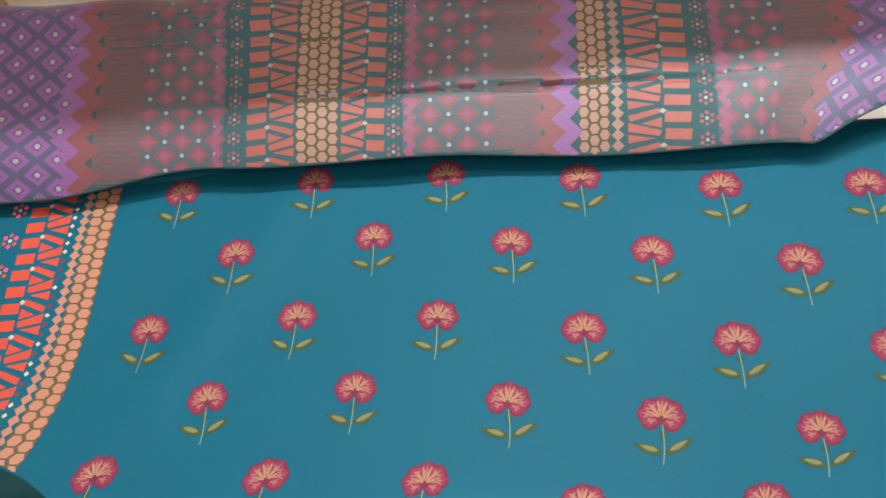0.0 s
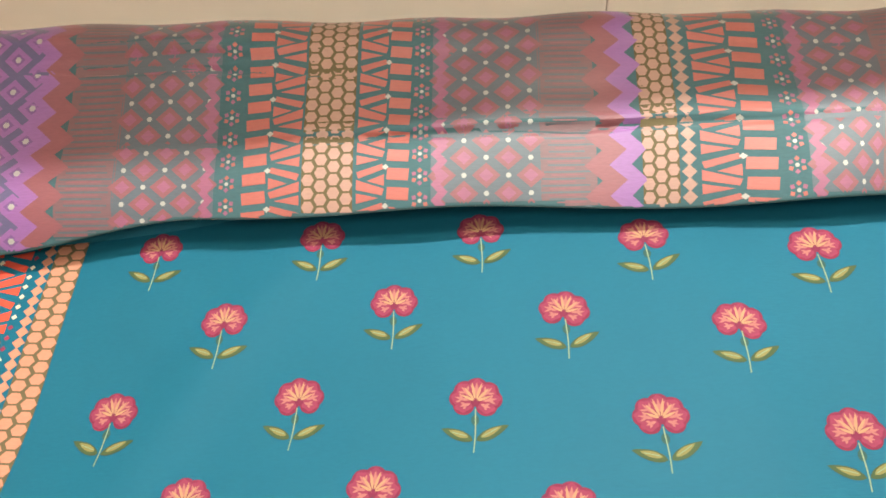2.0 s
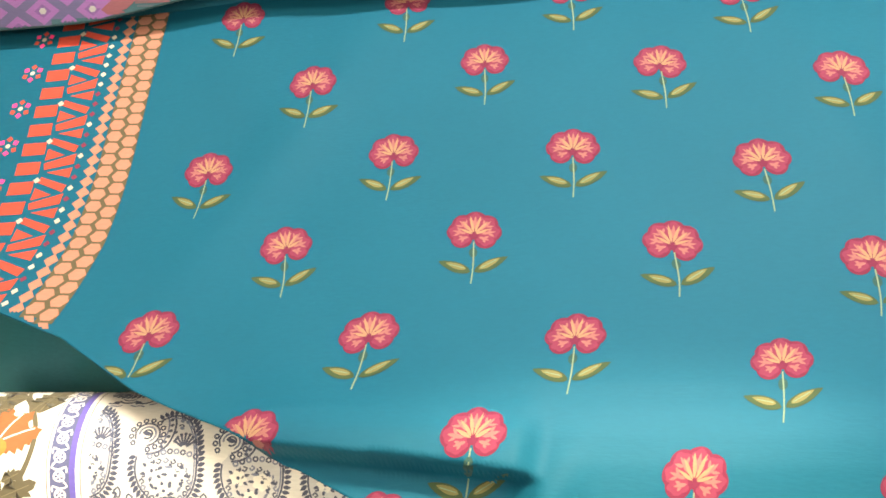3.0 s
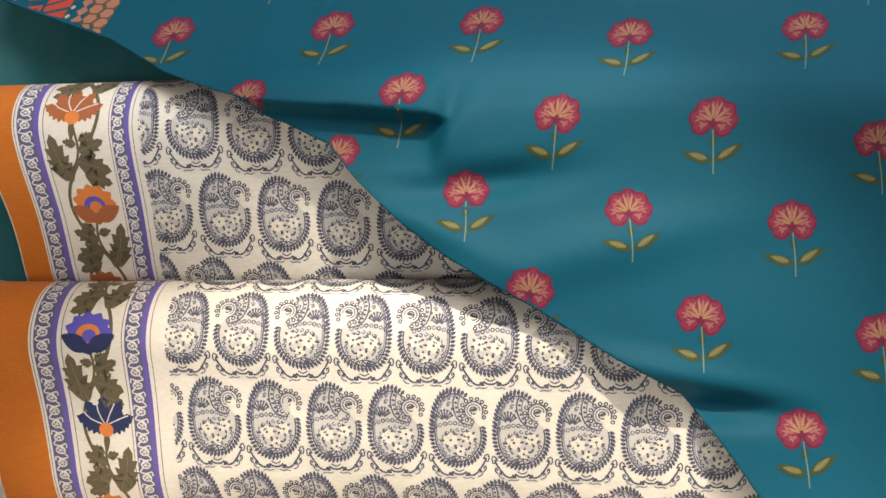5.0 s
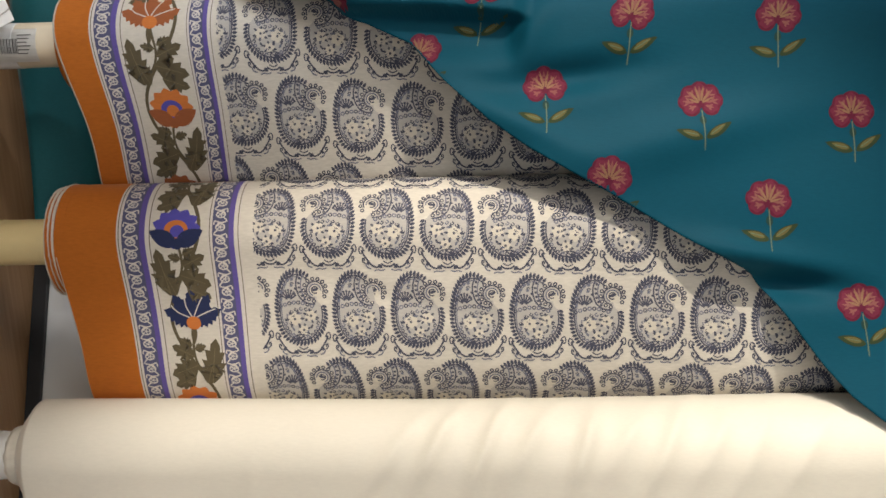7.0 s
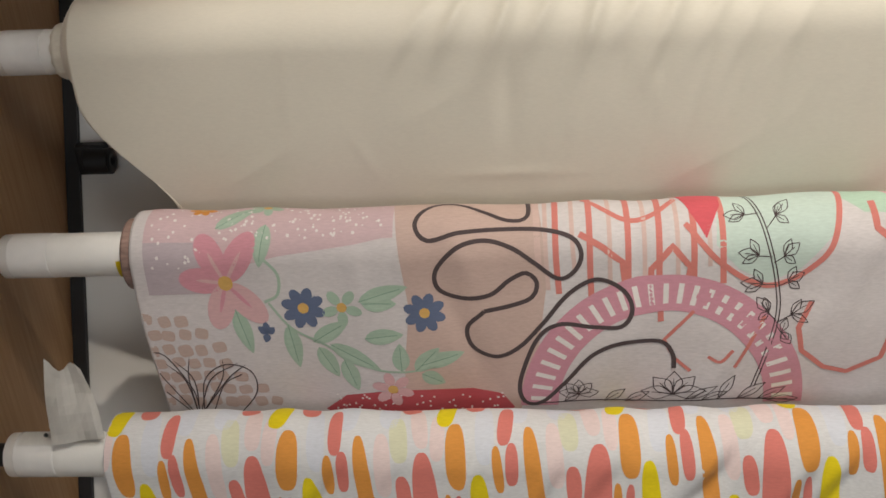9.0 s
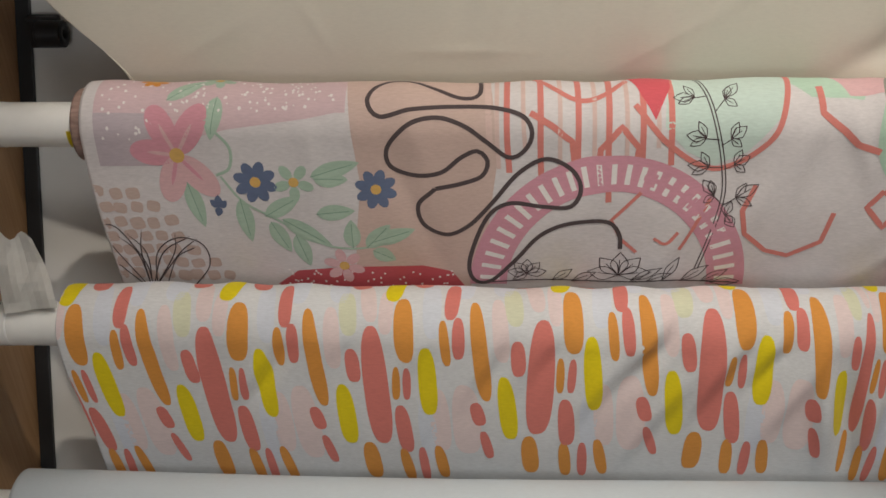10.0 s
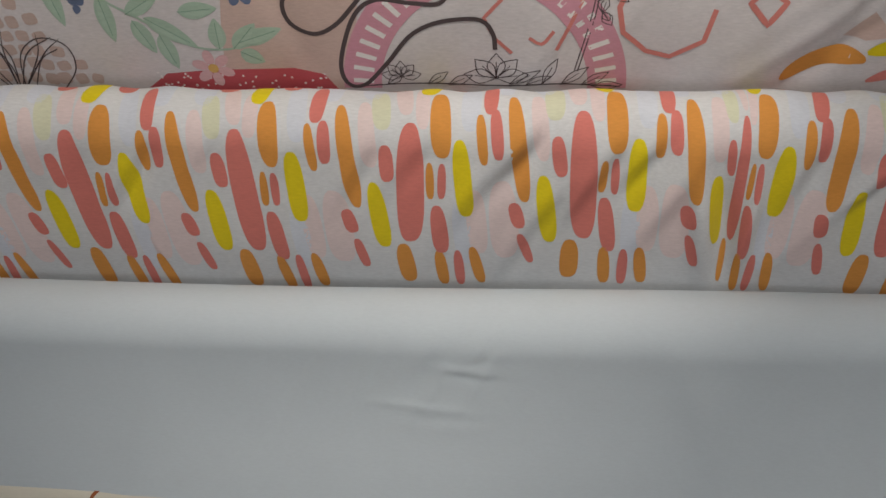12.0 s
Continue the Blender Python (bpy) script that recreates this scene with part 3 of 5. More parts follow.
class Print:
    """Dye shapes lying on a cloth: filled shapes and lines in (x, v), cut to the cloth's hem."""

    def __init__(self, cloth, inside=None, lift=0.00026, size=0.0045, gap=0.00006, warp=None):
        self.cloth, self.inside, self.lift, self.size, self.gap, self.warp = cloth, inside, lift, size, gap, warp
        self.x, self.v, self.o, self.faces, self.mats, self.inks = [], [], [], [], [], []

    def slot(self, material):
        if material not in self.inks:
            self.inks.append(material)
        return self.inks.index(material)

    def verts(self, xs, vs, layer):
        n = len(self.x)
        self.x.extend(xs)
        self.v.extend(vs)
        self.o.extend([self.lift + self.gap * layer] * len(xs))
        return n

    def outline(self, cx, cv, xs, vs, material, layer=0, size=None):
        """A filled shape that is star-shaped about (cx, cv)."""
        size = size or self.size
        xs, vs = np.asarray(xs, float), np.asarray(vs, float)
        n = len(xs)
        rings = max(1, int(math.ceil(float(np.max(np.hypot(xs - cx, vs - cv))) / size)))
        fx, fv = [cx], [cv]
        for k in range(1, rings + 1):
            fx.extend(cx + (xs - cx) * k / rings)
            fv.extend(cv + (vs - cv) * k / rings)
        b, m = self.verts(fx, fv, layer), self.slot(material)
        for i in range(n):
            self.faces.append((b, b + 1 + i, b + 1 + (i + 1) % n))
        for k in range(rings - 1):
            p, q = b + 1 + k * n, b + 1 + (k + 1) * n
            for i in range(n):
                self.faces.append((p + i, q + i, q + (i + 1) % n, p + (i + 1) % n))
        self.mats.extend([m] * (n * rings))

    def blob(self, cx, cv, rx, rv, material, layer=0, turn=0.0, wave=None, n=20, power=2.0):
        a = np.arange(n) * 2 * math.pi / n
        if n <= 6 and max(rx, rv) > 0.003 and not wave:
            ct, st = math.cos(turn), math.sin(turn)
            self.poly([(cx + rx * math.cos(q) * ct - rv * math.sin(q) * st, cv + rx * math.cos(q) * st + rv * math.sin(q) * ct) for q in a], material, layer, 0.0035)
            return
        r = wave(a) if wave else 1.0
        c, s = np.cos(a), np.sin(a)
        px = rx * r * np.sign(c) * np.abs(c) ** (2 / power)
        pv = rv * r * np.sign(s) * np.abs(s) ** (2 / power)
        ct, st = math.cos(turn), math.sin(turn)
        self.outline(cx, cv, cx + px * ct - pv * st, cv + px * st + pv * ct, material, layer)

    def poly(self, pts, material, layer=0, size=None):
        size = size or self.size
        p = np.array(pts, float)
        out = []
        for a, b in zip(p, np.roll(p, -1, 0)):
            k = max(1, int(np.hypot(*(b - a)) / size))
            out += [a + (b - a) * i / k for i in range(k)]
        out = np.array(out)
        c = p.mean(0)
        self.outline(c[0], c[1], out[:, 0], out[:, 1], material, layer, size)

    def strip(self, x0, x1, v0, v1, material, layer=0, size=0.006):
        nx, nv = max(1, int((x1 - x0) / size)), max(1, int((v1 - v0) / 0.005))
        gx, gv = np.meshgrid(np.linspace(x0, x1, nx + 1), np.linspace(v0, v1, nv + 1), indexing="ij")
        b, m = self.verts(gx.ravel(), gv.ravel(), layer), self.slot(material)
        for i in range(nx):
            for j in range(nv):
                p = b + i * (nv + 1) + j
                self.faces.append((p, p + 1, p + nv + 2, p + nv + 1))
        self.mats.extend([m] * (nx * nv))

    def stroke(self, pts, width, material, layer=0, closed=False, taper=False, curve=True, size=0.004):
        p = np.array(pts, float)
        if closed:
            p = np.vstack([p, p[:1]])
        if curve and len(p) > 2:
            e = np.vstack([p[-2] if closed else 2 * p[0] - p[1], p, p[1] if closed else 2 * p[-1] - p[-2]])
            out = []
            for i in range(1, len(e) - 2):
                k = max(2, int(np.hypot(*(e[i + 1] - e[i])) / size))
                for t in np.arange(k) / k:
                    a, b, c, d = e[i - 1:i + 3]
                    out.append(0.5 * (2 * b + (c - a) * t + (2 * a - 5 * b + 4 * c - d) * t * t + (3 * b - a - 3 * c + d) * t ** 3))
            p = np.array(out + [p[-1]])
        else:
            out = []
            for a, b in zip(p, p[1:]):
                k = max(1, int(np.hypot(*(b - a)) / size))
                out += [a + (b - a) * i / k for i in range(k)]
            p = np.array(out + [p[-1]])
        d = np.gradient(p, axis=0)
        d /= np.maximum(np.hypot(d[:, 0], d[:, 1]), 1e-9)[:, None]
        w = np.full(len(p), width / 2)
        if taper:
            w = w * np.sqrt(np.clip(1 - np.linspace(-1, 1, len(p)) ** 2, 0.03, 1))
        nrm = np.stack([-d[:, 1], d[:, 0]], 1) * w[:, None]
        q = np.stack([p + nrm, p - nrm], 1).reshape(-1, 2)
        b, m = self.verts(q[:, 0], q[:, 1], layer), self.slot(material)
        for i in range(len(p) - 1):
            self.faces.append((b + 2 * i, b + 2 * i + 1, b + 2 * i + 3, b + 2 * i + 2))
        self.mats.extend([m] * (len(p) - 1))

    def leaf(self, x0, v0, x1, v1, width, material, layer=0, teeth=0, vein=None):
        d = np.array([x1 - x0, v1 - v0])
        n = np.array([-d[1], d[0]]) / np.hypot(*d)
        t = np.linspace(0, 1, 13)
        w = width / 2 * np.sin(math.pi * t ** 0.8) ** 0.8
        if teeth:
            w = w * (1 - 0.35 * ((np.arange(13) * teeth) % 2))
        up = np.array([x0, v0]) + t[:, None] * d + n * w[:, None]
        dn = np.array([x0, v0]) + t[:, None] * d - n * w[:, None]
        p = np.vstack([up, dn[-2:0:-1]])
        self.outline((x0 + x1) / 2, (v0 + v1) / 2, p[:, 0], p[:, 1], material, layer)
        if vein:
            self.stroke([(x0, v0), (x1, v1)], width * 0.06, vein, layer + 1)

    def make(self, name, parent, label):
        x, v = np.array(self.x), np.array(self.v)
        faces, mats = self.faces, self.mats
        if self.warp:
            x, v = self.warp(x, v)
        if self.inside is not None:
            ok = self.inside(x, v)
            keep = [k for k, f in enumerate(faces) if all(ok[i] for i in f)]
            faces, mats = [faces[k] for k in keep], [mats[k] for k in keep]
        co = self.cloth.place(x, v, np.array(self.o))
        me = bpy.data.meshes.new(name)
        me.from_pydata(co.tolist(), [], faces)
        for m in self.inks:
            me.materials.append(m)
        me.polygons.foreach_set("material_index", mats)
        me.polygons.foreach_set("use_smooth", [True] * len(faces))
        ob = new(name, me)
        ob.parent = parent
        ob["label"] = label
        return ob


rnd = random.Random(7)

# ---- carnations and border of the teal silk ----
CRIMSON = ink("crimson", (0.088, 0.007, 0.024))
ROSE = ink("rose", (0.120, 0.014, 0.034))
SAND = ink("sand", (0.205, 0.110, 0.062))
OLIVE = ink("olive", (0.024, 0.038, 0.014))
LIME = ink("lime", (0.105, 0.090, 0.030))
STEM = ink("pale_stem", (0.105, 0.140, 0.090))
BLOSSOM = ink("blossom", (0.185, 0.066, 0.060))
CALYX = ink("calyx", (0.012, 0.040, 0.034))
VERMILION = ink("vermilion", (0.31, 0.036, 0.021))
PEACH = ink("peach", (0.26, 0.112, 0.074))
HEX_LINE = ink("hex_line", (0.060, 0.046, 0.022))
HOT_PINK = ink("hot_pink", (0.55, 0.03, 0.14))
BONE = ink("bone", (0.30, 0.27, 0.21))


def carnation(pr, x, v, s, turn, nod):
    """A fan of scalloped petals over a stem with two leaves; nod turns the head alone."""
    ct, st = math.cos(turn), math.sin(turn)
    cn, sn = math.cos(nod), math.sin(nod)

    def at(a, b):
        return x + s * (a * ct - b * st), v + s * (a * st + b * ct)

    def head(a, b):
        return at(a * cn - (b - 0.004) * sn, a * sn + (b - 0.004) * cn + 0.004)

    # petals round the foot of the fan: the outer pair curl under it
    foot = (0.0, 0.0075)
    angles = [radians(-90 + q) for q in (-112, -76, -40, 0, 40, 76, 112)]
    reach = [0.0140, 0.0188, 0.0208, 0.0212, 0.0208, 0.0188, 0.0140]
    edge = []
    for a, r in zip(angles, reach):
        c = (foot[0] + 0.66 * r * math.cos(a), foot[1] + 0.62 * r * math.sin(a))
        p = head(*c)
        pr.blob(*p, 0.0078 * s, 0.0080 * s, CRIMSON, 0, turn + nod + a, None, 26)
        edge.append((c, a, r))
    pr.blob(*head(0, 0.0025), 0.0112 * s, 0.0088 * s, CRIMSON, 0, turn + nod, None, 20)
    for c, a, r in edge:
        pr.blob(*head(*c), 0.0063 * s, 0.0054 * s, ROSE, 1, turn + nod + a, lambda q: 1 + 0.10 * np.cos(5 * q), 30)
        p, q = (foot[0] + 0.30 * r * math.cos(a), foot[1] + 0.28 * r * math.sin(a)), (foot[0] + 0.86 * r * math.cos(a), foot[1] + 0.80 * r * math.sin(a))
        pr.leaf(*head(*p), *head(*q), 0.0025 * s, BLOSSOM, 2)
        for g in (-0.30, 0.30):
            e = (foot[0] + 0.78 * r * math.cos(a + g), foot[1] + 0.72 * r * math.sin(a + g))
            pr.leaf(*head(foot[0] + 0.56 * r * math.cos(a + 0.3 * g), foot[1] + 0.52 * r * math.sin(a + 0.3 * g)), *head(*e), 0.0019 * s, BLOSSOM, 2)
    for q, r in ((-64, 0.0120), (-38, 0.0150), (-13, 0.0168), (13, 0.0168), (38, 0.0150), (64, 0.0120)):
        a = radians(-90 + q)
        pr.leaf(*head(0.12 * r * math.cos(a), 0.0070 + 0.12 * r * math.sin(a)), *head(r * math.cos(a), 0.0070 + r * math.sin(a)), 0.0022 * s, SAND, 3)
    # stem, bud scale and leaves
    pr.blob(*at(0, 0.0225), 0.0030 * s, 0.0042 * s, CALYX, 0, turn, None, 14)
    pr.stroke([at(0, 0.013), at(0.0004, 0.034), at(-0.0004, 0.0490)], 0.0010 * s, STEM, 1)
    for g, lift in ((-1, 0.0022), (1, -0.0015)):
        pr.leaf(*at(0.0012 * g, 0.0390), *at(0.0245 * g, 0.0275 + lift), 0.0086 * s, OLIVE, 0)
        pr.leaf(*at(0.0045 * g, 0.0365), *at(0.0190 * g, 0.0288 + lift), 0.0048 * s, LIME, 1)
        pr.stroke([at(0.006 * g, 0.0355), at(0.0165 * g, 0.0302 + lift)], 0.0007 * s, STEM, 2)


def hexagons(pr, x0, x1, v0, v1, r, line, fill, layer=0):
    pr.strip(x0, x1, v0, v1, line, layer)
    cols = max(1, int(round((x1 - x0) / (1.72 * r))))
    w = (x1 - x0) / cols
    for c in range(cols):
        v = v0 + r * (1 if c % 2 else 0.2)
        while v < v1 - 0.6 * r:
            pr.blob(x0 + (c + 0.5) * w, v, w * 0.50, r * 0.84, fill, layer + 1, radians(0), None, 6)
            v += 1.72 * r


def orange_blocks(pr, x0, x1, v0, v1, step, layer=0, flip=False):
    """Blocks, fans of wedges and small dots, as in an ikat border."""
    w = x1 - x0
    f = (lambda a: x1 - a * w) if flip else (lambda a: x0 + a * w)
    v, k = v0, 0
    while v < v1:
        pr.poly([(f(0.02), v + 0.1 * step), (f(0.42), v), (f(0.44), v + 0.62 * step), (f(0.04), v + 0.72 * step)], VERMILION, layer)
        if k % 2:
            pr.poly([(f(0.48), v + 0.10 * step), (f(1.0), v - 0.42 * step), (f(1.0), v + 0.10 * step), (f(0.52), v + 0.42 * step)], VERMILION, layer)
            pr.poly([(f(0.58), v + 0.55 * step), (f(1.0), v + 0.28 * step), (f(1.0), v + 0.80 * step)], VERMILION, layer)
        else:
            pr.poly([(f(0.48), v + 0.05 * step), (f(0.52), v - 0.22 * step), (f(1.0), v + 0.18 * step), (f(0.96), v + 0.52 * step)], VERMILION, layer)
            pr.poly([(f(0.48), v + 0.34 * step), (f(0.48), v + 0.95 * step), (f(0.80), v + 0.66 * step)], VERMILION, layer)
            pr.poly([(f(0.46), v - 0.2 * step), (f(0.52), v - 0.05 * step), (f(0.46), v + 0.12 * step), (f(0.40), v - 0.05 * step)], BONE, layer + 1)
        v += step
        k += 1


def dots_column(pr, x, v0, v1, step, r, layer=0):
    v = v0
    while v < v1:
        pr.blob(x, v, r * 0.55, r * 0.55, BONE, layer + 1, 0, None, 8)
        for a in range(6):
            q = radians(60 * a + 30)
            pr.blob(x + 1.7 * r * math.cos(q), v + 1.7 * r * math.sin(q), r * 0.7, r * 0.7, HOT_PINK if a % 2 else VERMILION, layer, q, None, 4)
        v += step


def inside_teal(x, v):
    return v < teal_end(x) - 0.0008


teal_print = Print(teal_cloth, inside_teal, size=0.0035)
# the repeat, a little stretched where the sheet is drawn aside
COLUMNS = (0, 0.5, 1, 1.5, 2, 2.5, 3, 3.5, 4, 4.5, 7)
COLUMN_X = (-0.3535, -0.281, -0.2095, -0.1415, -0.073, -0.007, 0.058, 0.1215, 0.187, 0.249, 0.575)
COLUMN_V = (0.100, 0.100, 0.092, 0.080, 0.0884, 0.090, 0.0995, 0.105, 0.113, 0.114, 0.12)
COLUMN_DROP = (0.0755, 0.0765, 0.077, 0.0805, 0.0805, 0.0815, 0.0825, 0.081, 0.0805, 0.081, 0.081)
ROW_SHIFT = (0, -0.0025, -0.005, -0.008, -0.005, 0.013, 0.010, 0.003, 0.010, 0.010)
# flowers that the folds pull out of the repeat, in millimetres
PULLED = {(2, 0): (-3, 8), (4, 0): (-12, 0), (4, 1): (-2, 5), (4, 4): (14, -11), (5, 2.5): (0, 8), (5, 4.5): (4, 12), (6, 1): (18, -23), (6, 2): (-4, -5), (6, 3): (0, -10), (7, 2.5): (-10, -10), (7, 4.5): (13, 7), (8, 4): (5, 7)}
for k in range(10):
    for i in range(7):
        n = i + 0.5 * (k % 2)
        x = np.interp(n, COLUMNS, COLUMN_X) + ROW_SHIFT[k] + rnd.uniform(-0.001, 0.001)
        v = np.interp(n, COLUMNS, COLUMN_V) + k * np.interp(n, COLUMNS, COLUMN_DROP)
        px, pv = PULLED.get((k, n), (0, 0))
        x, v = x + px / 1000, v + pv / 1000
        if x < 0.59:
            carnation(teal_print, float(x), float(v), rnd.uniform(0.98, 1.03), float(np.interp(n, (0, 1, 2, 4), (0.05, 0.05, 0.0, -0.08))) - (0.13 if k > 2 and n < 1.3 else 0.0) + rnd.uniform(-0.04, 0.04), (0.20 if k % 2 and n > 2 else -0.16 if n < 1.3 else 0.0) + rnd.uniform(-0.05, 0.05))
teal_print.make("flower_print", teal_roll, "rows of red carnations with yellow-green leaves")
teal_border = Print(teal_cloth, inside_teal, warp=lambda x, v: (x + np.interp(v, (0.08, 0.33, 0.40), (0.009, 0.0, -0.012)), v))
hexagons(teal_border, -0.460, -0.432, 0.0, 0.50, 0.0066, HEX_LINE, PEACH)
v = 0.0
while v < 0.5:
    teal_border.blob(-0.466, v, 0.0058, 0.0058, PEACH, 0, 0, None, 4)
    teal_border.blob(-0.478, v + 0.006, 0.0028, 0.0028, BONE if rnd.random() < 0.5 else ROSE, 0, 0, None, 4)
    v += 0.0105
orange_blocks(teal_border, -0.532, -0.482, 0.0, 0.5, 0.0195)
dots_column(teal_border, -0.545, 0.004, 0.5, 0.039, 0.0042)
teal_border.make("border_print", teal_roll, "orange and peach honeycomb border print")

# ---- sheer geometric print ----


def veil(name, c):
    # dye on sheer cloth, paled by the layers below
    return cloth_material("sheer_" + name, tuple(0.195 * a + 0.105 * b for a, b in zip(c, (0.175, 0.18, 0.20))), 0.6, 0.2, mottle=0.12, bump=0.3, spec=0.5)


LATTICE = veil("lattice_blue", (0.10, 0.07, 0.30))
PURPLE = veil("purple", (0.26, 0.045, 0.42))
VIOLET = veil("violet_light", (0.50, 0.11, 0.60))
BRICK_RED = veil("brick_red", (0.44, 0.030, 0.060))
MAROON = veil("maroon", (0.26, 0.05, 0.07))
PLUM_TEAL = veil("plum_teal", (0.045, 0.105, 0.16))
top_print = Print(top_cloth, lambda x, v: (v < top_end(x) - 0.001) & (x > -0.5695) & (x < 0.4395), size=0.003)
VA, VB = -0.055, TOP_END + 0.02


def diamond_field(pr, x0, x1, dx, dv, r, outer, inner, dot, base=None):
    if base:
        pr.strip(x0, x1, VA, VB, base, 0)
    n = max(1, int(round((x1 - x0) / dx)))
    dx = (x1 - x0) / n
    for c in range(n):
        v = VA + (dv / 2 if c % 2 else 0)
        while v < VB:
            x = x0 + (c + 0.5) * dx
            pr.blob(x, v, r, r * 0.9, outer, 1, 0, None, 4)
            if inner:
                pr.blob(x, v, r * 0.5, r * 0.45, inner, 2, 0, None, 4)
            if dot:
                pr.blob(x, v, r * 0.22, r * 0.22, dot, 3, 0, None, 6)
            if not inner:
                pr.blob(x, v, r * 0.52, r * 0.48, HOT_PINK, 2, 0, None, 4)
                pr.blob(x, v + dv / 2, r * 0.2, r * 0.2, BONE, 1, 0, None, 6)
            v += dv


def zigzag(pr, x0, x1, dv, material, layer=0):
    w, v = x1 - x0, VA
    while v < VB:
        for a, b in ((0.0, 0.42), (0.42, 0.0)):
            k = 0.5 * dv * (a == 0.42)
            for i in range(3):
                s, e = a + (b - a) * i / 3, a + (b - a) * (i + 1) / 3
                pr.poly([(x0 + s * w, v + k + dv * i / 6), (x0 + (s + 0.58) * w, v + k + dv * i / 6), (x0 + (e + 0.58) * w, v + k + dv * (i + 1) / 6), (x0 + e * w, v + k + dv * (i + 1) / 6)], material, layer, 0.008)
        v += dv


def striped(pr, x0, x1, layer=0):
    pr.strip(x0, x1, VA, VB, MAROON, layer)
    v = VA
    while v < VB:
        a, b = x0 + rnd.uniform(0, 0.008), x1 - rnd.uniform(0, 0.010)
        pr.stroke([(a, v), (b, v + 0.0006)], 0.0016, PLUM_TEAL, layer + 1)
        pr.stroke([(a + 0.006, v + 0.0028), (b - 0.008, v + 0.003)], 0.0012, BRICK_RED, layer + 1)
        v += 0.0058


VERMILION, PEACH, HOT_PINK, BONE = veil("vermilion", (0.85, 0.10, 0.045)), veil("peach", (0.80, 0.38, 0.26)), veil("pink", (0.55, 0.05, 0.22)), veil("bone", (0.8, 0.8, 0.7))
diamond_field(top_print, -0.568, -0.452, 0.0193, 0.030, 0.0130, VIOLET, PURPLE, BONE, LATTICE)
zigzag(top_print, -0.470, -0.436, 0.026, VIOLET, 2)
zigzag(top_print, -0.455, -0.420, 0.026, BRICK_RED, 4)
striped(top_print, -0.428, -0.380)
diamond_field(top_print, -0.382, -0.296, 0.0164, 0.030, 0.0118, BRICK_RED, None, None, PLUM_TEAL)
zigzag(top_print, -0.309, -0.296, 0.013, HOT_PINK, 2)
dots_column(top_print, -0.285, VA, VB, 0.020, 0.0032)
orange_blocks(top_print, -0.273, -0.223, VA, VB, 0.0165)
hexagons(top_print, -0.221, -0.178, VA, VB, 0.0066, HEX_LINE, PEACH)
orange_blocks(top_print, -0.175, -0.130, VA, VB, 0.0165, flip=True)
dots_column(top_print, -0.122, VA, VB, 0.020, 0.0032)
diamond_field(top_print, -0.113, -0.022, 0.0172, 0.030, 0.0118, BRICK_RED, None, None, PLUM_TEAL)
zigzag(top_print, -0.113, -0.099, 0.013, HOT_PINK, 2)
striped(top_print, -0.024, 0.022)
zigzag(top_print, 0.012, 0.046, 0.026, BRICK_RED, 2)
zigzag(top_print, 0.032, 0.062, 0.026, VIOLET, 1)
hexagons(top_print, 0.058, 0.087, VA, VB, 0.0066, HEX_LINE, PEACH)
v = VA
while v < VB:
    top_print.blob(0.0945, v, 0.006, 0.006, PEACH, 0, 0, None, 4)
    v += 0.0105
orange_blocks(top_print, 0.104, 0.164, VA, VB, 0.0165, flip=True)
dots_column(top_print, 0.176, VA, VB, 0.020, 0.0032)
diamond_field(top_print, 0.186, 0.256, 0.0161, 0.030, 0.0118, BRICK_RED, None, None, PLUM_TEAL)
zigzag(top_print, 0.186, 0.199, 0.013, HOT_PINK, 2)
striped(top_print, 0.256, 0.304)
zigzag(top_print, 0.294, 0.330, 0.026, BRICK_RED, 2)
diamond_field(top_print, 0.318, 0.439, 0.0193, 0.030, 0.0130, VIOLET, PURPLE, BONE, LATTICE)
top_print.make("geometric_print", top_roll, "purple, maroon and orange geometric bands")

# ---- paisley cotton ----
NAVY = ink("navy", (0.074, 0.076, 0.106))
GREY_WASH = ink("grey_wash", (0.455, 0.425, 0.39))
SLATE = ink("slate", (0.15, 0.155, 0.205))
LACE_BLUE = ink("lace_blue", (0.090, 0.092, 0.165))
BAND_VIOLET = ink("band_violet", (0.115, 0.085, 0.30))
BAND_CREAM = ink("band_cream", (0.60, 0.55, 0.50))
LEAF_BROWN = ink("leaf_brown", (0.105, 0.084, 0.048))
LEAF_RIB = ink("leaf_rib", (0.17, 0.135, 0.075))
PETAL_BLUE = ink("petal_blue", (0.085, 0.075, 0.36))
PETAL_NAVY = ink("petal_navy", (0.022, 0.030, 0.085))
PETAL_RUST = ink("petal_rust", (0.30, 0.095, 0.035))
PETAL_ORANGE = ink("petal_orange", (0.55, 0.17, 0.04))


PAISLEY_PALE = ink("resist_cream", (0.60, 0.55, 0.46))


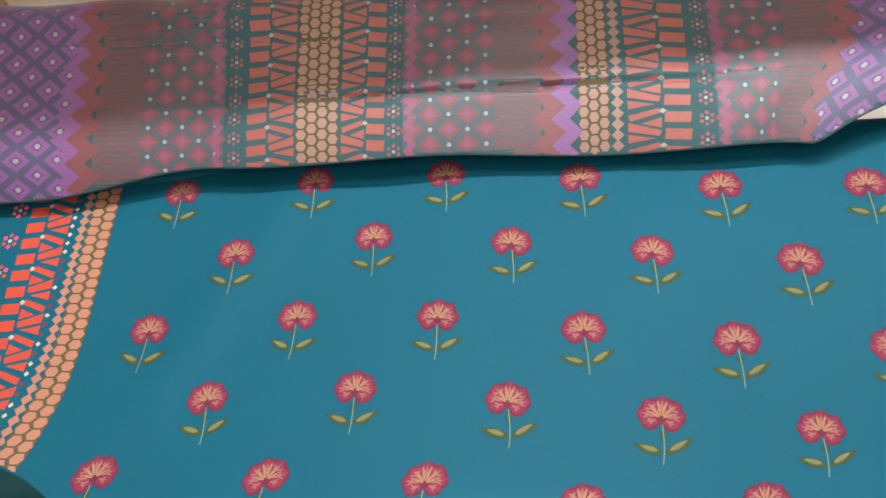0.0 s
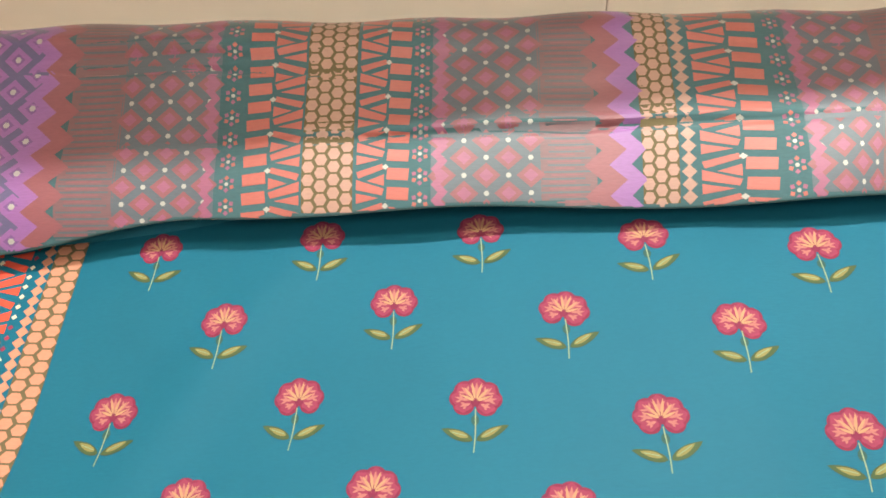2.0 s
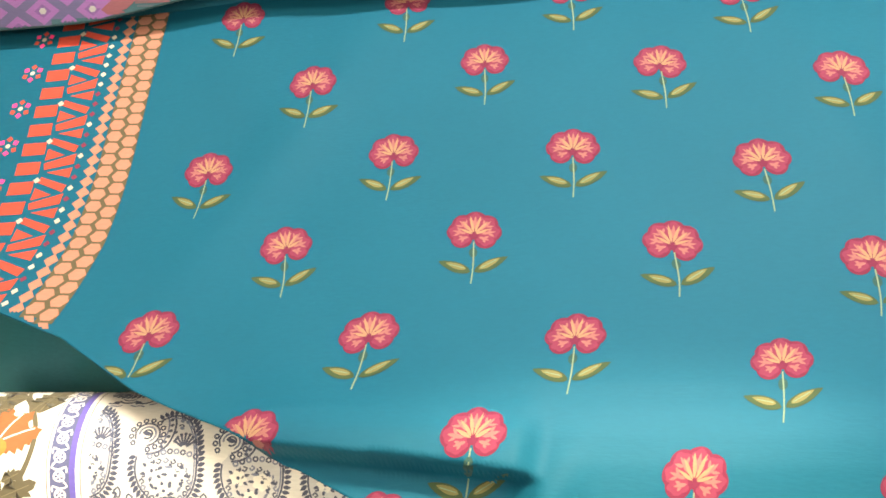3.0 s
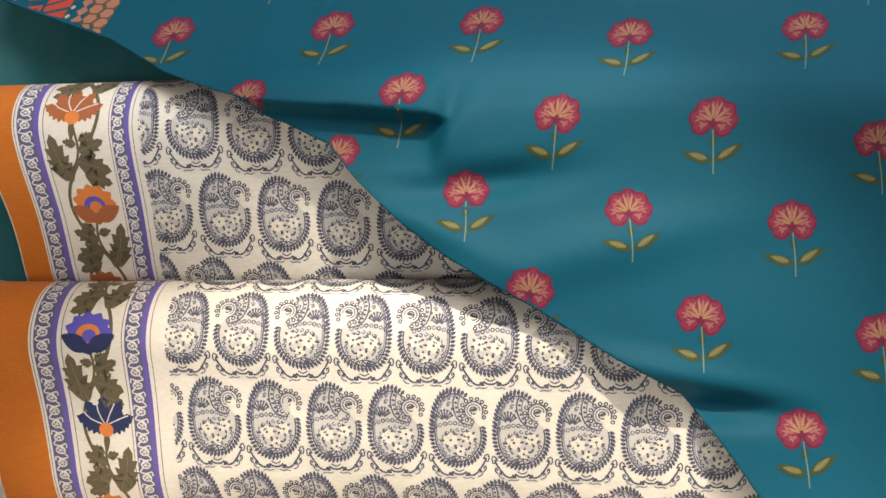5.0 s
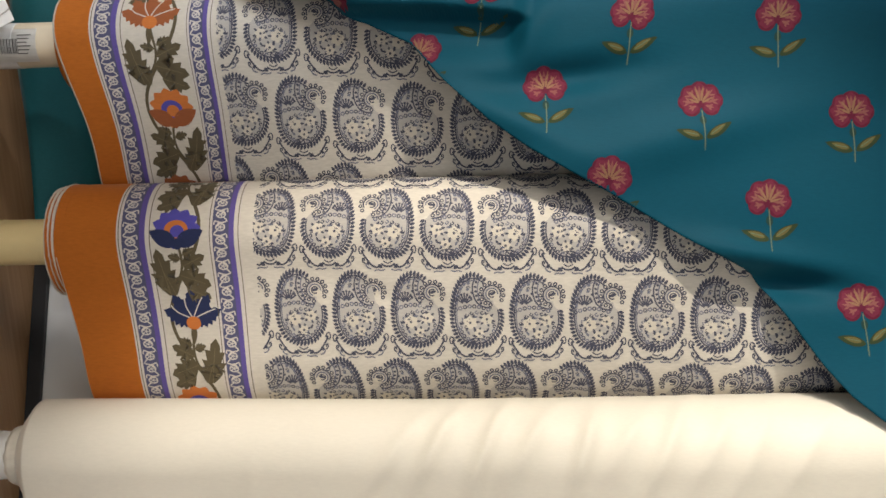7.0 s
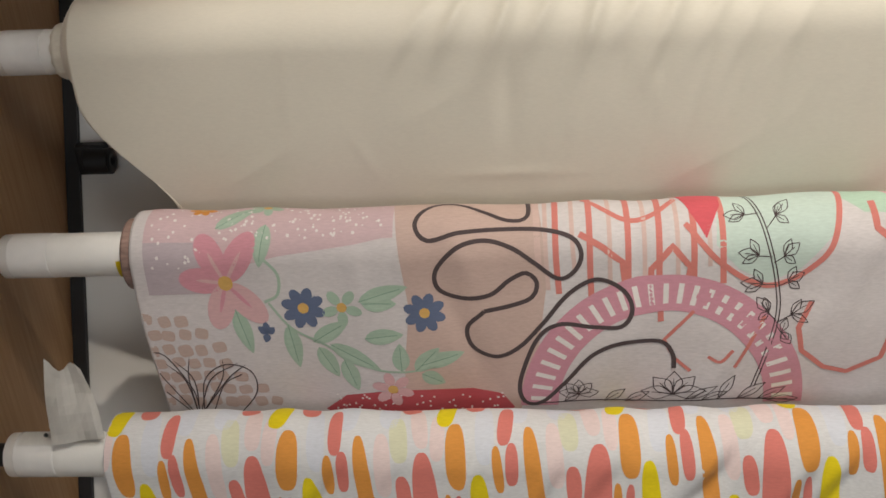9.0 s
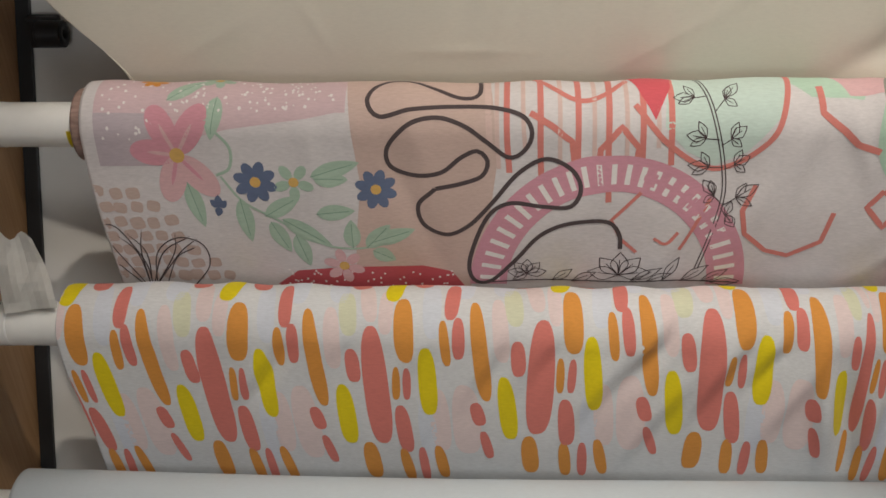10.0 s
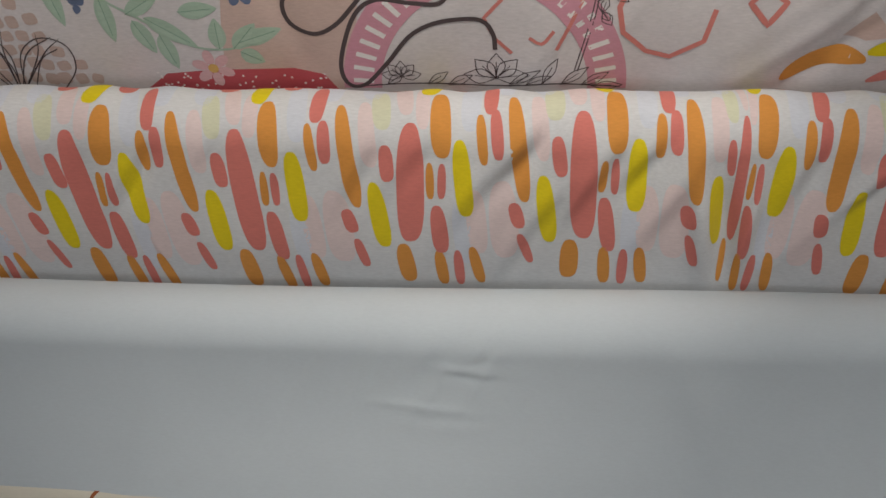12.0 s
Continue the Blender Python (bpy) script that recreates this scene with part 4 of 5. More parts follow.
def paisley(pr, x, v, w, h, flip):
    """One motif: a toothed ring, a beaded curl at its tip, a fan, a row of rings and a spray in the belly, on a scrolled foot."""
    f = -1 if flip else 1

    def at(a, b):
        return x + f * a * w, v + b * h

    def line(pts, width=0.0013, dye=NAVY, closed=False, layer=2, size=0.0025):
        pr.stroke([at(a, b) for a, b in pts], 1.25 * width, dye, layer, closed=closed, size=size)

    def comma(a, b, turn, length, fat=0.0030, dye=NAVY, layer=3):
        pr.leaf(*at(a, b), *at(a + length * math.cos(turn), b + 0.66 * length * math.sin(turn)), fat, dye, layer)

    path = [(-0.20, -0.42), (-0.06, -0.49), (0.10, -0.52), (0.29, -0.46), (0.43, -0.29), (0.50, -0.04), (0.48, 0.20), (0.35, 0.40), (0.08, 0.48), (-0.22, 0.44), (-0.42, 0.29), (-0.49, 0.10), (-0.46, -0.04)]
    e = np.array(path)
    t = np.linspace(0, len(e) - 1, 61)
    e = np.stack([np.interp(t, np.arange(len(e)), e[:, 0]), np.interp(t, np.arange(len(e)), e[:, 1])], 1)
    for _ in range(3):
        e[1:-1] = (e[:-2] + 2 * e[1:-1] + e[2:]) / 4
    inner = [at(a * 0.84, b * 0.88) for a, b in e[::2]] + [at(-0.30, -0.10), at(-0.24, -0.34)]
    c0 = at(0.06, 0.02)
    pr.outline(c0[0], c0[1], [p[0] for p in inner], [p[1] for p in inner], GREY_WASH, 0)
    run = np.concatenate([[0], np.cumsum(np.hypot(*np.diff(e * [w, h], axis=0).T))])
    k = int(run[-1] / 0.0037)
    for i in range(k):
        s0 = run[-1] * (i + 0.5) / k
        a, b = np.interp(s0, run, e[:, 0]), np.interp(s0, run, e[:, 1])
        s1 = min(s0 + 0.0022, run[-1])
        a2, b2 = np.interp(s1, run, e[:, 0]) * 0.83, np.interp(s1, run, e[:, 1]) * 0.87
        pr.leaf(*at(a2, b2), *at(a * 1.02, b * 1.03), 0.0029, NAVY, 1)
    line([(a * 0.80, b * 0.85) for a, b in e[::3]], 0.0010)
    line([(a * 0.74, b * 0.80) for a, b in e[6:40:3]], 0.0007, SLATE)
    # beaded curl at the tip
    ca, cb = -0.27, -0.235
    pr.blob(*at(ca, cb), 0.11 * w, 0.080 * h, PAISLEY_PALE, 3, 0, None, 20)
    for i in range(12):
        q = radians(-215 + 27 * i) if i < 12 else 0
        p = at(ca + 0.205 * math.cos(q), cb + 0.142 * math.sin(q))
        pr.blob(*p, 0.0021, 0.0021, NAVY, 3, q, None, 7)
        pr.blob(*p, 0.0009, 0.0009, PAISLEY_PALE, 4, q, None, 5)
    for r0, a0, a1, dye in ((0.155, -3.6, 1.5, NAVY), (0.105, -3.2, 1.2, SLATE), (0.060, -2.6, 2.2, NAVY)):
        line([(ca + r0 * math.cos(q), cb + 0.70 * r0 * math.sin(q)) for q in np.linspace(a0, a1, 10)], 0.0010, dye, layer=4)
    comma(ca - 0.07, cb - 0.02, 0.3, 0.15, 0.0030, NAVY, 4)
    # scalloped stem of the curl, two lines with beads between them
    arc = [(0.02, -0.45), (0.07, -0.34), (0.06, -0.23), (0.0, -0.13), (-0.12, -0.07), (-0.26, -0.055)]
    line(arc, 0.0011)
    line([(a - 0.085, b + 0.012) for a, b in arc[:4]], 0.0009, SLATE)
    for i in range(7):
        u = i / 6 * 3.2
        a, b = np.interp(u, range(6), [p[0] for p in arc]), np.interp(u, range(6), [p[1] for p in arc])
        comma(a - 0.02, b, 2.6 + 0.1 * i, 0.06, 0.0022)
    # fan
    fa, fb = 0.22, -0.115
    for i in range(7):
        q = radians(-160 + 23.3 * i)
        tip = (fa + 0.135 * math.cos(q), fb + 0.105 * math.sin(q) - 0.02)
        line([(fa + 0.03 * math.cos(q), fb + 0.02 * math.sin(q)), tip], 0.0011)
        pr.blob(*at(*tip), 0.0012, 0.0012, NAVY, 3, 0, None, 6)
    for a, b, q in ((0.12, -0.39, 0.9), (0.20, -0.38, 1.1), (0.28, -0.33, 1.4), (0.35, -0.24, 1.6), (0.37, -0.14, 1.8), (0.13, -0.31, 0.6)):
        comma(a, b, q, 0.07, 0.0026, SLATE)
        line([(a - 0.02, b - 0.01), (a + 0.02, b - 0.025), (a + 0.05, b)], 0.0008)
    # row of rings across the waist
    for i in range(8):
        u = i / 7
        p = (-0.20 + 0.58 * u, -0.035 - 0.045 * math.sin(math.pi * u))
        line([(p[0] + 0.030 * math.cos(q), p[1] + 0.020 * math.sin(q)) for q in np.arange(6) * 1.047], 0.0009, NAVY if i % 2 else SLATE, True, size=0.002)
    # spray in the belly: pale flowers between commas
    for fx, fv, fr, ft in ((-0.17, 0.09, 0.115, 0.2), (0.13, 0.13, 0.135, 0.6), (-0.03, 0.27, 0.10, 0.9)):
        for i in range(6):
            q = ft + math.pi * i / 3
            d = (fx + fr * math.cos(q), fv + 0.64 * fr * math.sin(q))
            pr.leaf(*at(fx, fv), *at(*d), 0.0052 * fr / 0.115, PAISLEY_PALE, 3)
            comma(fx + 0.75 * fr * math.cos(q + 0.52), fv + 0.48 * fr * math.sin(q + 0.52), q + 0.52, 0.6 * fr, 0.0021)
        pr.blob(*at(fx, fv), 0.0013, 0.0013, NAVY, 4, 0, None, 7)
    for i in range(20):
        q = 2 * math.pi * i / 20
        a, b = 0.33 * math.cos(q), 0.185 + 0.205 * math.sin(q)
        line([(a, b), (a + 0.05 * math.cos(q + 2.2), b + 0.032 * math.sin(q + 2.2)), (a + 0.06 * math.cos(q + 3.2), b + 0.042 * math.sin(q + 3.2)), (a + 0.03 * math.cos(q + 3.9), b + 0.025 * math.sin(q + 3.9))], 0.0009, NAVY if i % 3 else SLATE)
    for i in range(9):
        q = 2 * math.pi * i / 9 + 0.2
        comma(0.01 + 0.21 * math.cos(q), 0.18 + 0.13 * math.sin(q), q - 1.9, 0.10, 0.0020, SLATE if i % 2 else NAVY)
    line([(-0.16, 0.375), (-0.05, 0.33), (0.10, 0.335), (0.19, 0.385), (0.10, 0.41), (-0.05, 0.395)], 0.0010, NAVY, True)
    comma(0.02, 0.37, 0.1, 0.12, 0.0026)
    # more leaves round the fan and the curl
    for a, b, q in ((0.10, -0.44, 0.4), (0.16, -0.45, 0.6), (0.23, -0.43, 0.8), (0.30, -0.39, 1.1), (0.36, -0.32, 1.3), (0.40, -0.20, 1.5), (0.42, -0.10, 1.6), (0.41, 0.0, 1.8), (0.12, -0.20, 2.2), (0.10, -0.27, 2.0), (-0.10, -0.38, 2.6), (-0.06, -0.30, 2.4), (-0.07, -0.22, 2.8)):
        comma(a, b, q, 0.055, 0.0020, NAVY)
    # scrolled foot: swags between two curls each side
    def foot(pts, width, dye=NAVY):
        line([(0.92 * a, b - 0.03) for a, b in pts], width, dye)

    for g in (-1, 1):
        foot([(0.46 * g, 0.36), (0.52 * g, 0.33), (0.55 * g, 0.37), (0.53 * g, 0.42), (0.49 * g, 0.41), (0.50 * g, 0.38)], 0.0010)
        foot([(0.12 * g, 0.565), (0.22 * g, 0.60), (0.32 * g, 0.57), (0.39 * g, 0.51), (0.45 * g, 0.45), (0.485 * g, 0.40), (0.47 * g, 0.37), (0.445 * g, 0.39)], 0.0013, NAVY)
        foot([(0.44 * g, 0.55), (0.49 * g, 0.52), (0.485 * g, 0.48), (0.455 * g, 0.49), (0.46 * g, 0.515)], 0.0010, NAVY)
        foot([(0.33 * g, 0.615), (0.40 * g, 0.60), (0.43 * g, 0.565), (0.40 * g, 0.55), (0.375 * g, 0.57)], 0.0010, SLATE)
        foot([(0.06 * g, 0.625), (0.13 * g, 0.64), (0.20 * g, 0.63), (0.27 * g, 0.645)], 0.0009, SLATE)
        comma(0.18 * g, 0.535, math.pi / 2 + 0.9 * g, 0.10, 0.0036)
        comma(0.32 * g, 0.49, math.pi / 2 - 0.9 * g, 0.08, 0.0030)
    foot([(-0.13, 0.55), (-0.06, 0.585), (0.06, 0.585), (0.13, 0.55)], 0.0013)
    foot([(-0.09, 0.52), (0.0, 0.55), (0.09, 0.52)], 0.0009)


def lace(pr, x0, x1, v0, v1):
    """A slate band with a pale scroll of small flowers on it, and a violet stripe beside it."""
    w = x1 - x0
    pr.strip(x0, x1, v0, v1, BAND_CREAM, 0)
    pr.strip(x0 + 0.05 * w, x0 + 0.075 * w, v0, v1, LEAF_BROWN, 1)
    pr.strip(x0 + 0.15 * w, x0 + 0.66 * w, v0, v1, LACE_BLUE, 1)
    pr.strip(x0 + 0.66 * w, x0 + 0.82 * w, v0, v1, BAND_VIOLET, 1)
    pr.strip(x0 + 0.94 * w, x0 + 0.965 * w, v0, v1, LEAF_BROWN, 1)
    xc, v, k = x0 + 0.40 * w, v0, 0
    while v < v1:
        g = 1 if k % 2 else -1
        pr.stroke([(xc + 0.14 * w * math.cos(a), v + 0.0032 * math.sin(a)) for a in np.arange(8) * math.pi / 4], 0.0012, BAND_CREAM, 2, closed=True, size=0.002)
        for a in np.arange(5) * 2 * math.pi / 5:
            pr.stroke([(xc, v), (xc + 0.12 * w * math.cos(a), v + 0.0028 * math.sin(a))], 0.0008, BAND_CREAM, 2, curve=False)
        pr.stroke([(xc + 0.10 * g * w, v + 0.003), (xc + 0.20 * g * w, v + 0.0065), (xc, v + 0.0080), (xc - 0.18 * g * w, v + 0.0062), (xc - 0.20 * g * w, v + 0.0100)], 0.0013, BAND_CREAM, 2, size=0.002)
        pr.leaf(xc - 0.02 * g * w, v + 0.0080, xc - 0.12 * g * w, v + 0.0118, 0.0024, BAND_CREAM, 2)
        v += 0.0122
        k += 1


def lobed_leaf(pr, x0, v0, x1, v1, width, dye, layer=1):
    """A leaf with three pointed lobes each side, and a paler midrib."""
    d = np.array([x1 - x0, v1 - v0])
    n = np.array([-d[1], d[0]]) / np.hypot(*d)
    t = np.array([0.0, 0.10, 0.26, 0.30, 0.44, 0.50, 0.66, 0.72, 0.86, 1.0])
    w = width / 2 * np.array([0.10, 0.42, 1.0, 0.62, 1.05, 0.60, 0.84, 0.42, 0.40, 0.0])
    t2 = t + np.array([0, 0, 0.07, 0, 0.07, 0, 0.07, 0, 0, 0])
    up = np.array([x0, v0]) + t2[:, None] * d + n * w[:, None]
    dn = np.array([x0, v0]) + t2[:, None] * d - n * w[:, None]
    p = np.vstack([up, dn[-2::-1]])
    pr.outline(x0 + 0.45 * d[0], v0 + 0.45 * d[1], p[:, 0], p[:, 1], dye, layer, 0.006)
    pr.stroke([(x0, v0), (x0 + 0.8 * d[0], v0 + 0.8 * d[1])], 0.0006, LEAF_RIB, layer + 1, curve=False)


def fan_flower(pr, x, v, s, petal, heart, rise):
    for i in range(5):
        a = radians(-165 + 37.5 * i)
        q = (x + 0.021 * s * math.cos(a), v + 0.019 * s * math.sin(a) - 0.002)
        pr.leaf(x, v + 0.004, *q, 0.0140 * s, petal, 1 + i % 2, teeth=1)
    for i in range(4):
        a = radians(-150 + 40 * i)
        pr.stroke([(x, v), (x + 0.012 * s * math.cos(a), v + 0.009 * s * math.sin(a)), (x + 0.018 * s * math.cos(a + 0.1), v + 0.016 * s * math.sin(a + 0.1))], 0.0011, BAND_CREAM, 4)
    pr.blob(x, v + 0.004, 0.0052 * s, 0.0046 * s, heart, 5, 0, None, 12)
    pr.leaf(x, v + 0.006, x - 0.002, v + 0.018 * s, 0.0062, rise, 0)


def round_flower(pr, x, v, s, petal, middle, heart, sepal):
    scallop = lambda a: 1 + 0.10 * np.cos(11 * a)
    pr.blob(x, v, 0.0175 * s, 0.0150 * s, petal, 1, 0, scallop, 44)
    pr.blob(x, v + 0.002, 0.0095 * s, 0.0080 * s, middle, 2, 0, None, 18)
    pr.blob(x + 0.001, v + 0.003, 0.0055 * s, 0.0048 * s, heart, 3, 0, None, 14)
    for g in (-1, 1):
        pr.leaf(x, v + 0.013 * s, x + 0.021 * g * s, v + 0.002 * s, 0.013 * s, sepal, 3)
    pr.leaf(x, v + 0.008 * s, x + 0.001, v + 0.017 * s, 0.014, sepal, 3)


def vine_band(pr, x0, x1, v0, v1, first, step, kinds):
    xc, hw = (x0 + x1) / 2, (x1 - x0) / 2
    start = first - 2 * step
    pr.stroke([(xc + 0.72 * hw * math.cos(math.pi * (v - start) / step), v) for v in np.arange(v0, v1, 0.010)], 0.0034, LEAF_BROWN, 0)
    v, k = start, 0
    while v < v1:
        g = -1 if k % 2 else 1

        def at(a, b):
            return xc + g * a * hw, v + b * step

        pr.stroke([at(-0.1, 0.12), at(0.0, 0.34), at(-0.1, 0.50), at(-0.40, 0.64)], 0.0026, LEAF_BROWN, 0)
        for a, b, c, d, wide in ((0.40, -0.26, 0.82, -0.58, 0.021), (-0.05, -0.33, -0.92, -0.22, 0.020), (-0.60, 0.74, -0.90, 0.22, 0.024), (-0.12, 0.52, 0.98, 0.64, 0.024), (0.0, 0.42, 0.86, 0.30, 0.018), (0.05, 0.30, 0.55, 0.22, 0.010), (-0.05, 0.34, -0.50, 0.30, 0.010)):
            lobed_leaf(pr, *at(a, b), *at(c, d), wide, LEAF_BROWN)
        fx = at(-0.12, 0)[0]
        kind = kinds[k % len(kinds)]
        if kind == "blue":
            round_flower(pr, fx, v, 1.2, PETAL_BLUE, PETAL_ORANGE, PETAL_BLUE, PETAL_NAVY)
        elif kind == "navy":
            fan_flower(pr, fx, v, 1.4, PETAL_NAVY, PETAL_ORANGE, LEAF_BROWN)
        elif kind == "rust":
            fan_flower(pr, fx, v, 1.45, PETAL_RUST, PETAL_ORANGE, LEAF_BROWN)
        else:
            round_flower(pr, fx, v, 1.2, PETAL_ORANGE if kind == "orange" else PETAL_RUST, PETAL_BLUE, PETAL_ORANGE, PETAL_RUST)
        v += step
        k += 1


def paisley_border(roll, cloth, xs, first, kinds, v_end):
    pr = Print(cloth, lambda x, v: (v < v_end - 0.001))
    x_edge, a0, a1, b0, b1, c0, c1 = xs
    pr.strip(x_edge + 0.002, a0, -0.06, v_end, ORANGE_DYE, 0)
    lace(pr, a0, a1, -0.06, v_end)
    vine_band(pr, a1 + 0.001, b1, -0.06, v_end, first, 0.086, kinds)
    lace(pr, c0, c1, -0.06, v_end)
    pr.make("border_print", roll, "orange edge with a vine of blue and rust flowers")


def paisley_field(roll, cloth, x_first, x_next, dx, v_first, tilt, x_min, v_end, w, h):
    pr = Print(cloth, lambda x, v: (x > x_min) & (x < 0.59) & (v < v_end - 0.001))
    for row in range(-1, 3):
        x0 = x_next if row % 2 else x_first
        for k in range(-2, 15):
            x = x0 + dx * k
            if x < x_min - 0.02 or x > 0.42:
                continue
            paisley(pr, x, v_first + 0.0825 * row + tilt * (x + 0.3), w, h, bool(row % 2))
    pr.make("paisley_print", roll, "rows of navy paisley motifs")


P1_END, P2_END = float(p1_cloth.s[-1]), float(p2_cloth.s[-1])
paisley_border(paisley_upper, p1_cloth, (-0.566, -0.530, -0.497, -0.496, -0.436, -0.435, -0.409), 0.052, ("dark", "orange", "rust", "orange"), P1_END)
paisley_border(paisley_lower, p2_cloth, (-0.553, -0.492, -0.459, -0.458, -0.407, -0.406, -0.376), 0.062, ("navy", "orange", "blue", "navy", "orange"), P2_END)
paisley_field(paisley_upper, p1_cloth, -0.353, -0.389, 0.0575, 0.068, 0.08, -0.405, P1_END, 0.053, 0.073)
paisley_field(paisley_lower, p2_cloth, -0.295, -0.324, 0.0545, 0.058, 0.035, -0.364, P2_END, 0.0515, 0.0735)

# ---- dashes ----
CORAL = ink("coral", (0.60, 0.185, 0.155))
AMBER = ink("amber", (0.62, 0.265, 0.055))
YELLOW = ink("yellow", (0.68, 0.54, 0.010))
BLUSH = ink("blush", (0.68, 0.555, 0.545))
MIST = ink("mist", (0.58, 0.60, 0.66))
CELERY = ink("celery", (0.60, 0.60, 0.44))
DA_END = float(dash_cloth.s[-1])


def dash_warp(x, v):
    # a tuck swallows part of one repeat, and the cloth beyond it runs aslant
    y = x + 0.003 - 0.030 * smooth01(0.212, 0.285, x) - 0.10 * (v - 0.06) * smooth01(0.22, 0.36, x)
    return y, v + np.interp(x, (-0.45, -0.24, -0.08, 0.09, 0.25, 0.42), (-0.008, -0.002, -0.006, -0.008, 0.002, 0.022))


dash_print = Print(dash_cloth, lambda x, v: (x > -0.5515) & (x < 0.59) & (v < DA_END - 0.002), size=0.003, gap=0.00009, warp=dash_warp)
# x, v, half width, half height in millimetres, slant
DASHES = (
    (CORAL, ((-239, 110, 13, 67, 0.02), (-163, 12, 7, 25, -0.05), (-254, -17, 9, 9, 0.4), (-193, -22, 9, 16, 0.2), (-156, 55, 6, 22, 0.05), (-262, 84, 7, 19, 0.1), (-209, 103, 4, 20, 0.0), (-213, 160, 8, 31, 0.1), (-138, 141, 7, 14, 0.2), (-292, 190, 5, 21, 0.25), (-195, 213, 5, 27, 0.05))),
    (AMBER, ((-209, 45, 10, 32, 0.0), (-170, 60, 5, 23, 0.05), (-136, 72, 8, 53, 0.08), (-220, 103, 4, 20, 0.0), (-248, 206, 9, 28, 0.05), (-212, 213, 6, 27, 0.1), (-176, 209, 6, 27, 0.15))),
    (YELLOW, ((-219, -8, 9, 22, -0.15), (-188, 102, 9, 40, 0.04), (-272, 143, 9, 38, 0.08))),
    (BLUSH, ((-149, 150, 14, 46, 0.05), (-227, 24, 7, 26, 0.0), (-176, 150, 10, 40, 0.05), (-280, 55, 8, 34, 0.05), (-245, 10, 8, 26, 0.1))),
    (CELERY, ((-266, 26, 9, 24, 0.05),)),
    (MIST, ((-182, 20, 9, 34, 0.0), (-190, 165, 9, 40, 0.05), (-275, -10, 10, 26, 0.0), (-150, -10, 9, 24, 0.0))),
)
for period in range(-2, 6):
    for dye, marks in DASHES:
        for x, v, a, b, s in marks:
            j = rnd.uniform(-0.05, 0.05)
            pale = dye in (BLUSH, CELERY, MIST)
            dash_print.blob(x / 1000 + 0.1635 * period + rnd.uniform(-0.001, 0.001), v / 1000 - 0.0072 * period, a / 1000, b / 1000, dye, 0 if pale else 1, -s + j, lambda q, j=j: 1 + 0.035 * np.sin(2 * q + 40 * j) + 0.02 * np.sin(3 * q + 9 * j), 72, 2.7)
dash_print.make("dash_print", dash_roll, "coral, orange and yellow rounded dashes")

# ---- floral print: one large drawn repeat, places in millimetres ----
F_BLACK = ink("soft_black", (0.080, 0.060, 0.062))
F_TAN = ink("skin_tan", (0.54, 0.40, 0.35))
F_PINK_BAND = ink("dotted_pink", (0.57, 0.42, 0.44))
F_LILAC = ink("lilac_block", (0.46, 0.39, 0.42))
F_WHITE = ink("print_white", (0.72, 0.68, 0.66))
F_ROSE = ink("petal_pink", (0.60, 0.28, 0.33))
F_ROSE2 = ink("petal_pale", (0.62, 0.39, 0.40))
F_GREEN = ink("leaf_sage", (0.36, 0.47, 0.37))
F_GREEN2 = ink("leaf_mint", (0.43, 0.58, 0.46))
F_LEAF_LIGHT = ink("leaf_light", (0.39, 0.50, 0.40))
F_LEAF_DARK = ink("leaf_dark", (0.22, 0.33, 0.25))
F_NAVY = ink("flower_navy", (0.12, 0.15, 0.24))
F_GOLD = ink("flower_gold", (0.62, 0.38, 0.12))
F_RED = ink("cap_red", (0.46, 0.085, 0.10))
F_CORAL = ink("line_coral", (0.58, 0.20, 0.17))
F_SCARLET = ink("scarlet", (0.58, 0.10, 0.12))
F_ARCH = ink("arch_pink", (0.56, 0.27, 0.33))
F_MINT = ink("mint_wash", (0.50, 0.60, 0.54))
F_PALE = ink("stripe_pale", (0.60, 0.44, 0.40))
F_COBBLE = ink("cobble_tan", (0.50, 0.38, 0.335))
F_SAGE = ink("disc_sage", (0.28, 0.28, 0.23))
FL_END = float(floral_cloth.s[-1])
fp = Print(floral_cloth, lambda x, v: (x > -0.5185) & (x < 0.59) & (v < FL_END - 0.002), size=0.0032, gap=0.00006)


def mm(*pts):
    return [(a / 1000, b / 1000) for a, b in pts]


fp.strip(-0.506, -0.262, -0.034, 0.036, F_PINK_BAND, 0, 0.004)
fp.strip(-0.506, -0.432, 0.036, 0.090, F_LILAC, 0, 0.004)
fp.poly(mm((-432, 34), (-262, 34), (-300, 42), (-375, 52), (-432, 66)), F_PINK_BAND, 0)
for _ in range(170):
    x = rnd.uniform(-0.50, -0.27)
    v = rnd.uniform(-0.028, 0.035 + 0.03 * (x < -0.43))
    r = rnd.uniform(0.0008, 0.0019)
    fp.blob(x, v, r, r * 1.2, F_WHITE, 2, 0, None, 6)
fp.poly(mm((-265, -30), (-256, 60), (-250, 110), (-258, 170), (-263, 240), (-146, 240), (-126, 160), (-116, 80), (-126, -30)), F_TAN, 0)
fp.poly(mm((44, -35), (156, -35), (158, 10), (146, 42), (118, 74), (89, 88), (62, 74), (40, 50)), F_MINT, 0)
fp.poly(mm((163, -35), (245, -35), (223, 25), (175, 23), (158, 5)), F_GREEN2, 0)
fp.poly(mm((190, -35), (260, -35), (255, 18), (210, 22)), F_ROSE2, 1)
fp.poly(mm((0, -35), (48, -35), (46, 10), (31, 44), (18, 20)), F_SCARLET, 2)
